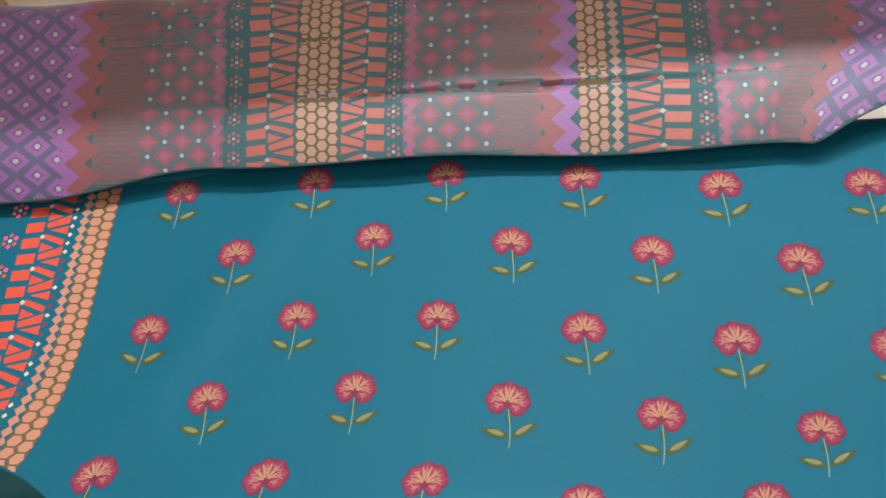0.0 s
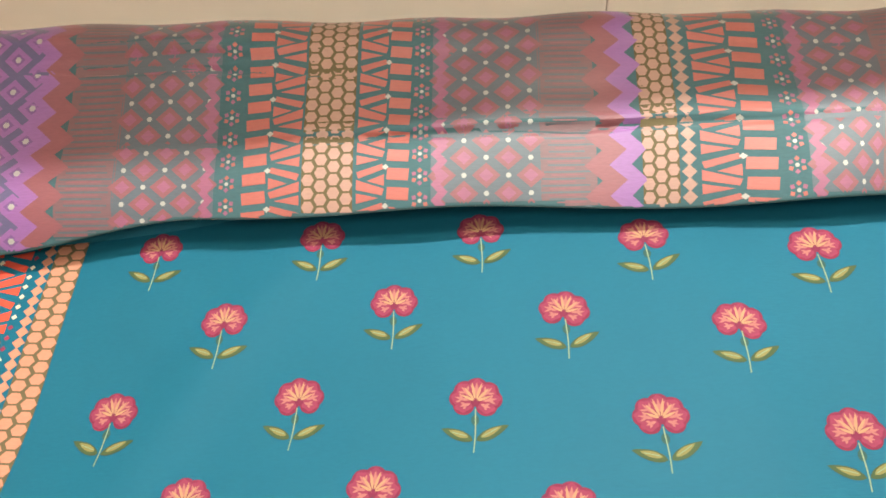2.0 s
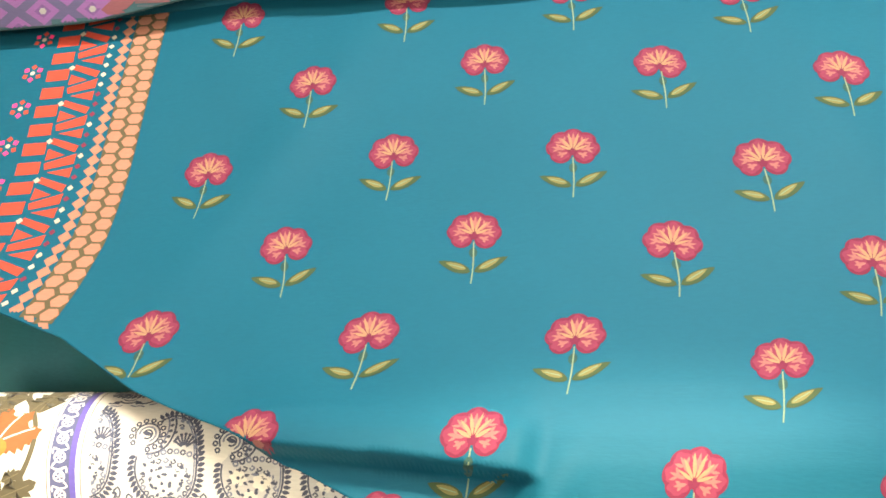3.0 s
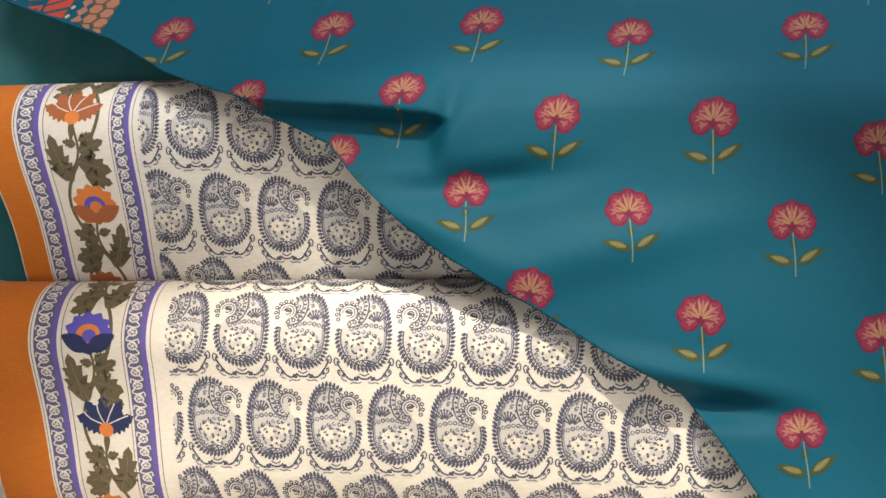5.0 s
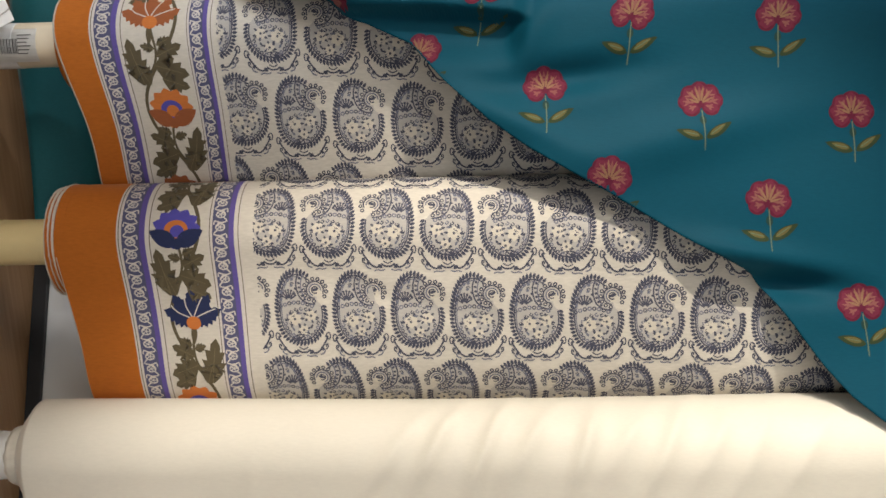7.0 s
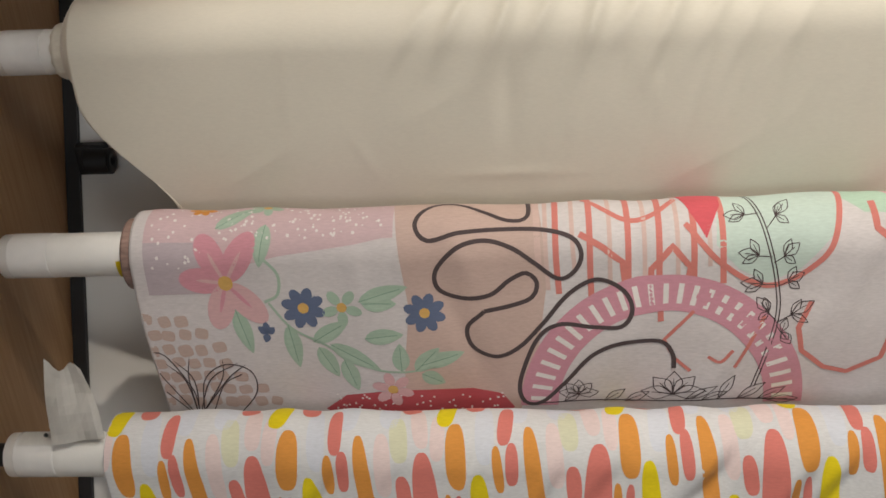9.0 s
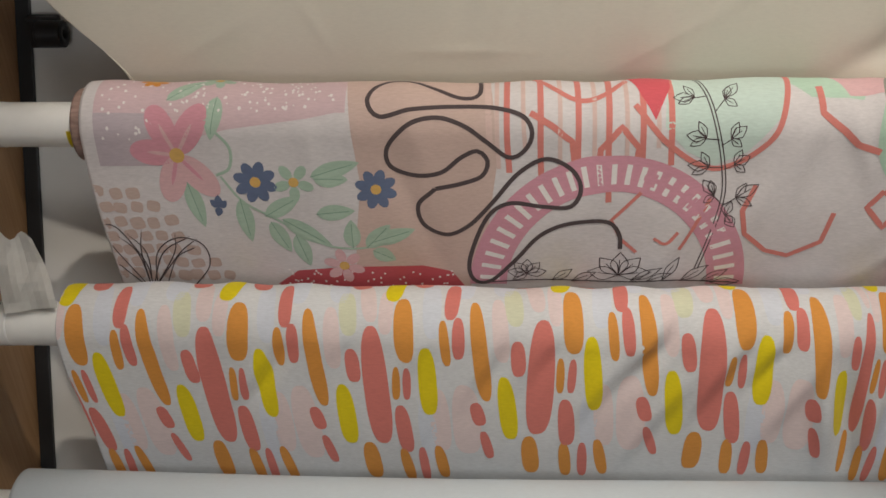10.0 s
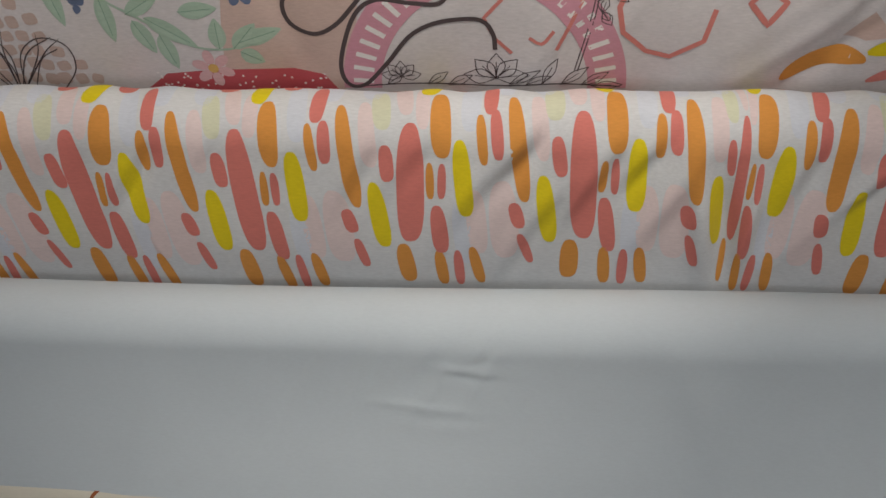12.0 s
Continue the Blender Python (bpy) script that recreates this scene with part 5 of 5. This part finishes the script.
for k, (x, end) in enumerate(((-126, 70), (-117, 92), (-107, 96), (-92, 74), (-76, 110), (-58, 104), (-41, 116), (-26, 96), (-11, 126), (4, 84), (19, 88), (33, 70), (46, 88))):
    dye = F_CORAL if k % 2 == 0 and k else F_PALE
    fp.stroke(mm((x, -34), (x + rnd.uniform(-1, 1), end * 0.5), (x + 2, end)), 0.0058 if k % 2 == 0 else 0.0042, dye, 1)
fp.stroke(mm((-82, -12), (-60, 14), (-38, 24), (-14, 16), (6, -4)), 0.0055, F_CORAL, 2)
fp.stroke(mm((-86, 37), (-64, 50), (-46, 64), (-42, 94)), 0.0058, F_CORAL, 2, curve=False)
fp.stroke(mm((-20, 98), (-19, 72), (0, 50), (17, 70), (14, 98)), 0.0058, F_CORAL, 2, curve=False)
# striped arch
cx, cv = -0.005, 0.226
ring = [radians(180 + 180 * k / 40) for k in range(41)]
for k in range(6):
    o = (k - 2.5) * 0.0062
    fp.stroke([(cx + (0.120 + o) * math.cos(a), cv + (0.130 + o) * math.sin(a)) for a in ring], 0.0066, F_ARCH, 3, size=0.005)
for k in range(27):
    a = radians(184 + 172 * k / 26)
    p, q = (cx + 0.109 * math.cos(a), cv + 0.119 * math.sin(a)), (cx + 0.129 * math.cos(a), cv + 0.140 * math.sin(a))
    fp.stroke([p, q], 0.0052, F_WHITE, 4)
for k in range(9):
    a = radians(286 + 5.2 * k)
    fp.stroke([(cx + r * math.cos(a + radians(3)), cv + (r + 0.010) * math.sin(a + radians(3))) for r in (0.112, 0.126)], 0.0036, F_ARCH, 5)
fp.stroke([(cx + 0.119 * math.cos(radians(q)), cv + 0.1295 * math.sin(radians(q))) for q in range(284, 336, 4)], 0.0050, F_ARCH, 5, size=0.004)
fp.stroke(mm((22, 116), (-5, 146), (6, 168), (22, 184)), 0.0036, F_CORAL, 4, curve=False)
fp.stroke(mm((88, 122), (76, 152), (64, 180)), 0.0036, F_CORAL, 4, curve=False)
fp.stroke(mm((38, 167), (50, 173), (61, 159)), 0.0034, F_CORAL, 4)
fp.stroke(mm((12, 30), (30, 52), (45, 67), (68, 84), (89, 91), (108, 86), (124, 76), (140, 60), (148, 42), (156, 2), (157, -30)), 0.0054, F_CORAL, 4)
fp.stroke(mm((130, 108), (120, 135), (125, 160), (148, 181), (171, 188), (201, 171), (208, 138)), 0.0050, F_CORAL, 4, curve=False)
fp.stroke(mm((183, 10), (184, 38), (205, 54), (218, 66), (240, 74)), 0.0064, F_CORAL, 4, curve=False)
fp.stroke(mm((251, 114), (270, 131), (256, 153), (238, 132)), 0.0056, F_CORAL, 4, closed=True, curve=False)
# sage disc with small rings
fp.blob(0.303, 0.052, 0.067, 0.074, F_GREEN2, 3, 0, lambda q: 1 + 0.02 * np.sin(3 * q), 90)
fp.blob(0.288, 0.018, 0.047, 0.052, F_SAGE, 5, 0.2, lambda q: 1 + 0.03 * np.sin(3 * q + 1), 90)
spots = random.Random(21)
for k in range(46):
    x, v, r = spots.uniform(0.252, 0.338), spots.uniform(0.034, 0.114), (0.0012, 0.0026, 0.0016, 0.0030, 0.0014)[k % 5]
    if ((x - 0.303) / 0.060) ** 2 + ((v - 0.052) / 0.066) ** 2 < 1:
        if r > 0.0017:
            fp.stroke([(x + r * math.cos(a), v + r * math.sin(a)) for a in np.arange(7) * 0.897], 0.0010, F_BLACK, 8, closed=True, size=0.001)
        else:
            fp.blob(x, v, r * 0.9, r * 0.9, F_BLACK, 8, 0, None, 7)
fp.stroke(mm((280, 216), (292, 202), (308, 191), (326, 187), (346, 190), (354, 194)), 0.021, AMBER, 3, taper=True)
fp.poly(mm((328, 166), (352, 142), (374, 166), (350, 172)), F_TAN, 3)
fp.stroke(mm((354, 184), (370, 179), (400, 174), (440, 172), (500, 176)), 0.026, YELLOW, 3, taper=True)
fp.stroke(mm((360, 216), (385, 206), (420, 204), (470, 210)), 0.016, F_CORAL, 3, taper=True)
# black loops
fp.stroke(mm((-133, -20), (-134, 15), (-152, 20), (-176, 8), (-207, -10), (-231, 3), (-241, 24), (-229, 40), (-197, 33), (-160, 30), (-122, 31), (-93, 40), (-84, 56), (-91, 73), (-106, 80), (-128, 64), (-149, 49), (-175, 41), (-202, 48), (-222, 70), (-220, 90), (-198, 99), (-171, 96), (-152, 81), (-136, 74), (-126, 84), (-131, 99), (-150, 107), (-177, 113)), 0.0044, F_BLACK, 5)
fp.stroke(mm((-177, 113), (-194, 131), (-189, 153), (-167, 163), (-145, 153), (-122, 128), (-96, 96), (-69, 81), (-45, 93), (-36, 113), (-46, 131), (-73, 131), (-106, 128), (-128, 146), (-144, 194), (-140, 220), (-123, 222), (-100, 197), (-73, 163), (-40, 148), (-8, 148), (4, 163), (6, 180)), 0.0044, F_BLACK, 5)
# pink flower
for k, (x, v) in enumerate(((-447, 36), (-404, 36), (-466, 74), (-440, 120), (-398, 114))):
    bx, bv = -0.428, 0.079
    d = np.array([x / 1000 - bx, v / 1000 - bv])
    e = np.array([bx, bv]) + 1.12 * d
    ang, ln = math.atan2(d[1], d[0]), 1.12 * float(np.hypot(*d))
    fp.blob(bx + 0.56 * d[0], bv + 0.56 * d[1], 0.52 * ln, 0.0135, F_ROSE if k < 3 else F_ROSE2, 3, ang, lambda q: 1 + 0.10 * np.cos(q), 26)
    fp.stroke([(bx, bv), tuple(np.array([bx, bv]) + 0.75 * d)], 0.004, F_ROSE2 if k < 3 else F_ROSE, 4, taper=True)
fp.blob(-0.428, 0.079, 0.0075, 0.008, F_GOLD, 5, 0, None, 12)


def daisy(x, v, r, dye, petals, heart=F_GOLD):
    for k in range(petals):
        a = 2 * math.pi * k / petals + 0.3
        fp.blob(x + 0.62 * r * math.cos(a), v + 0.62 * r * math.sin(a), 0.42 * r, 0.27 * r, dye, 3 + k % 2, a, None, 10)
    fp.blob(x, v, 0.26 * r, 0.26 * r, heart, 5, 0, None, 10)


daisy(-0.354, 0.107, 0.0215, F_NAVY, 8)
daisy(-0.235, 0.114, 0.0205, F_NAVY, 8)
daisy(-0.316, 0.107, 0.020, F_GREEN, 5)
daisy(-0.273, 0.203, 0.021, F_ROSE2, 6)
daisy(-0.454, -0.012, 0.014, AMBER, 7)
daisy(-0.389, -0.010, 0.017, F_GREEN, 6)
for x1, v1 in ((-402, 126), (-394, 120), (-385, 127), (-396, 144)):
    fp.leaf(-0.393, 0.134, x1 / 1000, v1 / 1000, 0.008, F_NAVY, 3)
LEAVES = ((-422, 107, -411, 157), (-371, 125, -365, 174), (-348, 144, -311, 122), (-299, 101, -250, 86), (-296, 103, -262, 104), (-296, 141, -257, 137), (-331, 147, -283, 178), (-343, 150, -326, 186), (-319, 165, -308, 204), (-262, 180, -262, 147), (-248, 180, -223, 152), (-242, 173, -198, 158), (-242, 183, -219, 195), (-386, 19, -393, 63), (-436, 22, -397, -8))
for a, b, c, d in LEAVES:
    fp.leaf(a / 1000, b / 1000, c / 1000, d / 1000, 0.0175, F_GREEN, 2, 0)
    q = np.array([b - d, c - a]) / math.hypot(c - a, d - b) * 0.0028
    fp.leaf((0.85 * a + 0.15 * c) / 1000 + q[0], (0.85 * b + 0.15 * d) / 1000 + q[1], (0.2 * a + 0.8 * c) / 1000 + q[0], (0.2 * b + 0.8 * d) / 1000 + q[1], 0.0060, F_LEAF_LIGHT, 3)
    fp.stroke(mm((a, b), (0.15 * a + 0.85 * c, 0.15 * b + 0.85 * d)), 0.0008, F_LEAF_DARK, 4, curve=False)
fp.stroke(mm((-388, 101), (-368, 128), (-337, 147), (-294, 175), (-260, 181), (-224, 174)), 0.0024, F_GREEN, 2)
fp.stroke(mm((-392, 50), (-376, 70), (-378, 92), (-392, 100)), 0.003, F_GREEN, 2)
# red cap with dots
fp.poly(mm((-345, 228), (-322, 210), (-274, 205), (-192, 202), (-162, 210), (-150, 228), (-170, 250), (-320, 250)), F_RED, 1)
for _ in range(60):
    x, v = rnd.uniform(-0.335, -0.16), rnd.uniform(0.208, 0.235)
    fp.blob(x, v, 0.0013, 0.0013, F_WHITE, 2, 0, None, 6)
# cobbles and line leaves
for r in range(7):
    for c in range(6 + r // 2):
        x, v = -0.515 + 0.017 * c + 0.004 * (r % 2), 0.118 + 0.0165 * r
        if (c - 1.5) / 6 < r / 7 + 0.15:
            fp.blob(x + rnd.uniform(-0.002, 0.002), v + rnd.uniform(-0.002, 0.002), rnd.uniform(0.0062, 0.0078), rnd.uniform(0.0058, 0.0072), F_COBBLE, 1, rnd.uniform(-0.25, 0.25), None, 14, 3.4)
for tip, bend in ((-520, -10), (-508, 6), (-497, 10), (-480, -4), (-445, 14), (-430, -6), (-422, 8)):
    fp.stroke(mm((-486, 240), ((-486 + tip) / 2 + bend, 190), (tip, 158 + abs(tip + 470) * 0.25)), 0.0015, F_BLACK, 5, taper=True)
fp.stroke(mm((-488, 238), (-526, 190), (-524, 160), (-506, 158), (-486, 200), (-484, 236)), 0.0014, F_BLACK, 5)
fp.stroke(mm((-480, 236), (-470, 190), (-444, 170), (-418, 178), (-416, 205), (-440, 236)), 0.0014, F_BLACK, 5)
fp.stroke(mm((-470, 236), (-450, 196), (-428, 182)), 0.0012, F_BLACK, 5)


def outline_leaf(a, b, c, d, w):
    p, q = np.array([a, b]) / 1000, np.array([c, d]) / 1000
    n = np.array([-(q - p)[1], (q - p)[0]]) / np.hypot(*(q - p)) * w / 1000
    m = (p + q) / 2
    fp.stroke([p, m + n, q], 0.0009, F_BLACK, 5)
    fp.stroke([p, m - n, q], 0.0009, F_BLACK, 5)
    fp.stroke([p, (p + q * 2) / 3], 0.0008, F_BLACK, 5)


# drawn sprig
for o in (-1.6, 1.6):
    fp.stroke(mm((70 + o, -20), (85 + o, 39), (97 + o, 88), (99 + o, 129), (84 + o, 205)), 0.0012, F_BLACK, 5)
for bx, bv, tx, tv in ((80, 20, 52, 22), (86, 36, 106, 8), (91, 62, 64, 58), (93, 68, 112, 52), (97, 90, 68, 88), (98, 92, 118, 80), (99, 128, 82, 106), (99, 130, 128, 110), (99, 132, 112, 150)):
    fp.stroke(mm((bx, bv), ((bx + tx) / 2, (bv + tv) / 2 + 1), (tx * 0.45 + bx * 0.55, tv * 0.45 + bv * 0.55)), 0.0010, F_BLACK, 5)
    sx, sv = tx * 0.45 + bx * 0.55, tv * 0.45 + bv * 0.55
    outline_leaf(sx, sv, tx + (tx - bx) * 0.15, tv + (tv - bv) * 0.15, 5.5)
    outline_leaf(sx, sv, sx + (tx - bx) * 0.30, sv - 15, 4)
    outline_leaf(sx, sv, sx + (tx - bx) * 0.55, sv + 8, 4)
fp.stroke(mm((-134, 224), (-65, 220), (9, 223), (76, 221), (128, 224)), 0.0014, F_BLACK, 5)
for a, b, c, d in ((-60, 221, -40, 206), (-40, 222, -16, 210), (20, 221, 50, 204), (36, 222, 60, 212), (52, 221, 66, 190), (70, 222, 96, 200), (90, 222, 116, 206), (100, 223, 130, 222), (-100, 221, -84, 208)):
    outline_leaf(a, b, c, d, 5)
for k in range(5):
    a = radians(-170 + 40 * k)
    outline_leaf(7, 214, 7 + 32 * math.cos(a), 214 + 30 * math.sin(a), 9)
    outline_leaf(-86, 212, -86 + 20 * math.cos(a), 212 + 19 * math.sin(a), 6)
fp.make("flower_print", floral_roll, "large drawn print of flowers, loops, arch and sprigs")

# ---- small things ----
def crumpled_paper(name, w, h, seed, folds=0.008, ears=0.0):
    """A small limp paper tag, creased."""
    r = random.Random(seed)
    bm = bmesh.new()
    n = 9
    grid = [[bm.verts.new(((i / (n - 1) - 0.5) * w * (1 - 0.35 * (j / (n - 1)) ** 2), folds * (math.sin(i * 1.3 + seed) * 0.5 + math.sin(j * 0.9 + i * 0.5) * 0.6 + r.uniform(-0.15, 0.15)), j / (n - 1) * h + 0.10 * h * (j / (n - 1)) ** 2 * math.sin(i * 0.55 + 0.4) + ears * (j / (n - 1)) ** 3 * math.cos(2.2 * math.pi * i / (n - 1) + 0.6))) for j in range(n)] for i in range(n)]
    for i in range(n - 1):
        for j in range(n - 1):
            bm.faces.new((grid[i][j], grid[i + 1][j], grid[i + 1][j + 1], grid[i][j + 1]))
    bmesh.ops.solidify(bm, geom=bm.faces[:], thickness=0.0006)
    return bm


def curved_label(x0, x1, y, z, r, a0, a1):
    """A sticker bent round a tube; angles from the front, upwards."""
    bm = bmesh.new()
    rows = []
    for k in range(11):
        a = radians(a0 + (a1 - a0) * k / 10)
        rows.append([bm.verts.new((x, y - r * math.cos(a), z + r * math.sin(a))) for x in (x0, x1)])
    for a, b in zip(rows, rows[1:]):
        bm.faces.new((a[0], a[1], b[1], b[0]))
    bmesh.ops.solidify(bm, geom=bm.faces[:], thickness=0.0002)
    return bm


sticker = tagged(part("price_sticker", curved_label(-0.648, -0.595, P1Y, P1Z, 0.0230, -42, 48), PAPER), "white paper price sticker with barcode on a tube", "sticker")
bars = bmesh.new()
x = -0.632
for k in range(13):
    w = (0.0005, 0.0009, 0.0006, 0.0012)[k * 7 % 4]
    rows = [[bars.verts.new((xx, P1Y - 0.0235 * math.cos(radians(a)), P1Z + 0.0235 * math.sin(radians(a)))) for xx in (x, x + w)] for a in range(-16, 21, 4)]
    for a, b in zip(rows, rows[1:]):
        bars.faces.new((a[0], a[1], b[1], b[0]))
    x += w + 0.0007
tagged(part("barcode", bars, INK, sticker), kind="stuff")
lines = bmesh.new()
for k in range(6):
    a0 = 30 - 9 * k
    for xa, xb in ((-0.645, -0.636), (-0.614, -0.600)):
        rows = [[lines.verts.new((xx, P1Y - 0.0235 * math.cos(radians(a)), P1Z + 0.0235 * math.sin(radians(a)))) for xx in (xa, xb - 0.002 * (k % 3))] for a in (a0, a0 - 2.2)]
        lines.faces.new((rows[0][0], rows[0][1], rows[1][1], rows[1][0]))
tagged(part("small_print", lines, INK, sticker), kind="stuff")

swing_tag = new("swing_tag")
tagged(swing_tag, "white paper swing tag tied to a fabric tube", "tag")
for turn, dx, dz in ((-34, 0.0, 0.0), (-24, 0.004, -0.006)):
    at_card = pose(-0.640 + dx, P1Y - 0.036 - 0.3 * dx, P1Z + 0.034 + dz, -18, turn, 6)
    card = part("tag_card", box_mesh(-0.028, 0.027, -0.0004, 0.0004, -0.0145, 0.0145, 0.0003), PAPER, swing_tag)
    card.matrix_world = at_card
    if not dx:
        marks = bmesh.new()
        for k in range(15):
            w = (0.0005, 0.0010, 0.0007)[k * 5 % 3]
            x = -0.012 + 0.0017 * k
            low = -0.004 if k % 5 else -0.006
            marks.faces.new([marks.verts.new((a, -0.0007, b)) for a, b in ((x, low), (x + w, low), (x + w, 0.006), (x, 0.006))])
        for k in range(3):
            marks.faces.new([marks.verts.new((a, -0.0007, b)) for a, b in ((-0.012, -0.0085 - 0.0018 * k), (0.010 - 0.003 * k, -0.0085 - 0.0018 * k), (0.010 - 0.003 * k, -0.0078 - 0.0018 * k), (-0.012, -0.0078 - 0.0018 * k))])
        tagged(part("barcode", marks, INK, swing_tag), kind="stuff").matrix_world = at_card
loose = part("string_end", tube_mesh(-0.017, 0.017, 0, 0, 0.0011, 0.0004, 8), PAPER, swing_tag, "loose white string end")
loose.matrix_world = pose(-0.676, P1Y - 0.034, P1Z + 0.020, 0, 32, 0)
tie = tube_mesh(-0.661, -0.654, P1Y, P1Z, 0.0255, 0.0228, 32)
part("string", tie, PAPER, swing_tag, "white string loop", smooth=True)
hang_tag = new("paper_tag")
tagged(hang_tag, "torn white paper tag standing on a fabric tube", "tag")
upper = part("paper_sheet", crumpled_paper("paper_sheet", 0.052, 0.078, 8, 0.0026, 0.010), PAPER, hang_tag)
upper.matrix_world = pose(-0.584, DAY - 0.014, DAZ + 0.027, -16, -2, 12)
lower = part("paper_wrap", curved_label(-0.650, -0.566, DAY, DAZ, 0.0240, 62, 112), PAPER, hang_tag, "paper folded over the tube")
eye_hole = bmesh.new()
bmesh.ops.create_cone(eye_hole, cap_ends=True, segments=12, radius1=0.0022, radius2=0.0022, depth=0.001)
hole = part("eyelet", eye_hole, INK, hang_tag)
hole.matrix_world = pose(-0.612, DAY - 0.020, DAZ + 0.040, 78, 0, 0)

bag = tagged(part("plastic_tag", crumpled_paper("plastic_tag", 0.040, 0.060, 11, 0.006), PAPER), "clear white plastic tag hanging below a tube", "tag")
bag.matrix_world = pose(-0.640, TOP_Y - 0.012, TOP_Z - 0.080, 8, 6, 20)

bit = tagged(part("yellow_tape", curved_label(-0.541, -0.531, FLY, FLZ, 0.0250, -40, 10), plain_material("yellow_tape", (0.75, 0.58, 0.01), 0.4)), "small yellow tape piece on a white tube", "tape")

# wound ends that show at the roll's side: stepped turns with pale frayed rims
def rim_mesh(x, y, z, r, half, seed, depth=0.0):
    """A thin uneven ring round the roll's axis; with depth, a short collar."""
    q = random.Random(seed)
    bm = bmesh.new()
    prof = [(-half, -half), (-half, half), (half + depth, half), (half + depth, -half)]
    rings = []
    for k in range(72):
        a = 2 * math.pi * k / 72
        dx, dr = q.uniform(-0.0004, 0.0004) + 0.0010 * math.sin(2 * a + seed), q.uniform(-0.0002, 0.0002)
        rings.append([bm.verts.new((x + px + (dx if px < 0 else 0), y + (r + pr + dr) * math.cos(a), z + (r + pr + dr) * math.sin(a))) for px, pr in prof])
    for a, b in zip(rings, rings[1:] + rings[:1]):
        for k in range(4):
            bm.faces.new((a[k], b[k], b[(k + 1) % 4], a[(k + 1) % 4]))
    bmesh.ops.recalc_face_normals(bm, faces=bm.faces[:])
    return bm


for k in range(3):
    x, r = -0.5515 - 0.0052 * k, P2R + 0.0004 - 0.0016 * k
    turn = part("selvedge", rim_mesh(x, P2Y, P2Z, r - 0.0006, 0.0006, k, 0.009), ORANGE_DYE, paisley_lower, "stepped orange cloth turn")
    part("frayed_rim", rim_mesh(x - 0.0005, P2Y, P2Z, r, 0.0008, k), PAISLEY_CREAM, turn, "pale frayed rim")

# black bracket on the strip
bracket = new("bracket")
tagged(bracket, "black metal bracket on the back board edge", "bracket")
by = board_y(0.72)
part("plate", box_mesh(XL + 0.02, XL + 0.058, by - 0.020, by - 0.002, 0.700, 0.738, 0.004), BLACK_METAL, bracket)
part("knob", tube_mesh(XL + 0.035, XL + 0.068, by - 0.024, 0.720, 0.016, 0.004, 24), BLACK_METAL, bracket, smooth=True)

# lowest roll, mostly below the white one
LOY, LOZ = 0.350, 0.150
low_roll = roll_core("cream_printed_roll", "cream fabric roll with brown line print near the floor", LOY, LOZ, 0.044, TUBE_WHITE, core_material=CREAM, cloth_x=(-0.60, 0.60))
low_cloth = Cloth(round_profile(LOY, LOZ, 0.044, [(0.308, 0.12), (0.31, 0.06), (0.315, 0.03)]))
sheet("hanging_cloth", low_cloth, -0.60, 0.60, -0.06, float(low_cloth.s[-1]), CREAM, low_roll, step=0.006)
low_print = Print(low_cloth)
for k in range(8):
    x = -0.55 + 0.14 * k
    low_print.stroke(mm((1000 * x, -20), (1000 * x + 12, 0), (1000 * x + 2, 22), (1000 * x - 14, 40), (1000 * x - 4, 60)), 0.004, PETAL_RUST, 1)
    low_print.leaf(x, 0.0, x - 0.03, 0.02, 0.014, PETAL_ORANGE, 0)
tagged(low_print.make("line_print", low_roll, "brown scrolling line print"), kind="stuff")

# glowing ceiling disc, out of view, added to stand for the overhead fill
DISC_GLOW = glow_material("disc_glow", (1.0, 0.95, 0.88), 3.0)
for x, y, r in ((0.25, -0.75, 0.30),):
    lamp = new("fill_disc")
    tagged(lamp, "added glowing round ceiling disc for the unseen fill light", "lamp", group="ceiling lamps")
    rim = bmesh.new()
    bmesh.ops.create_cone(rim, cap_ends=False, segments=40, radius1=r + 0.02, radius2=r + 0.015, depth=0.012)
    part("rim", rim, TUBE_WHITE, lamp).matrix_world = pose(x, y, 2.694)
    lens = bmesh.new()
    bmesh.ops.create_circle(lens, cap_ends=True, segments=40, radius=r)
    part("diffuser", lens, DISC_GLOW, lamp).matrix_world = pose(x, y, 2.696)

# framed glowing panel behind the camera, unseen, added to stand for the front fill
glow_panel = new("front_fill_panel")
tagged(glow_panel, "added wide glowing panel with a dark frame, unseen fill source", "window", kind="structure")
for x0, x1, z0, z1 in ((-1.0, 1.4, 0.78, 0.84), (-1.0, 1.4, 2.16, 2.22), (-1.0, -0.94, 0.84, 2.16), (1.34, 1.4, 0.84, 2.16), (0.17, 0.23, 0.84, 2.16)):
    part("panel_frame", box_mesh(x0, x1, -3.199, -3.15, z0, z1, 0.004), BLACK_METAL, glow_panel)
for x0, x1 in ((-0.94, 0.17), (0.23, 1.34)):
    part("glow_pane", box_mesh(x0, x1, -3.196, -3.190, 0.84, 2.16, 0), glow_material("pane_glow", (0.9, 0.96, 1.0), 1.5), glow_panel)
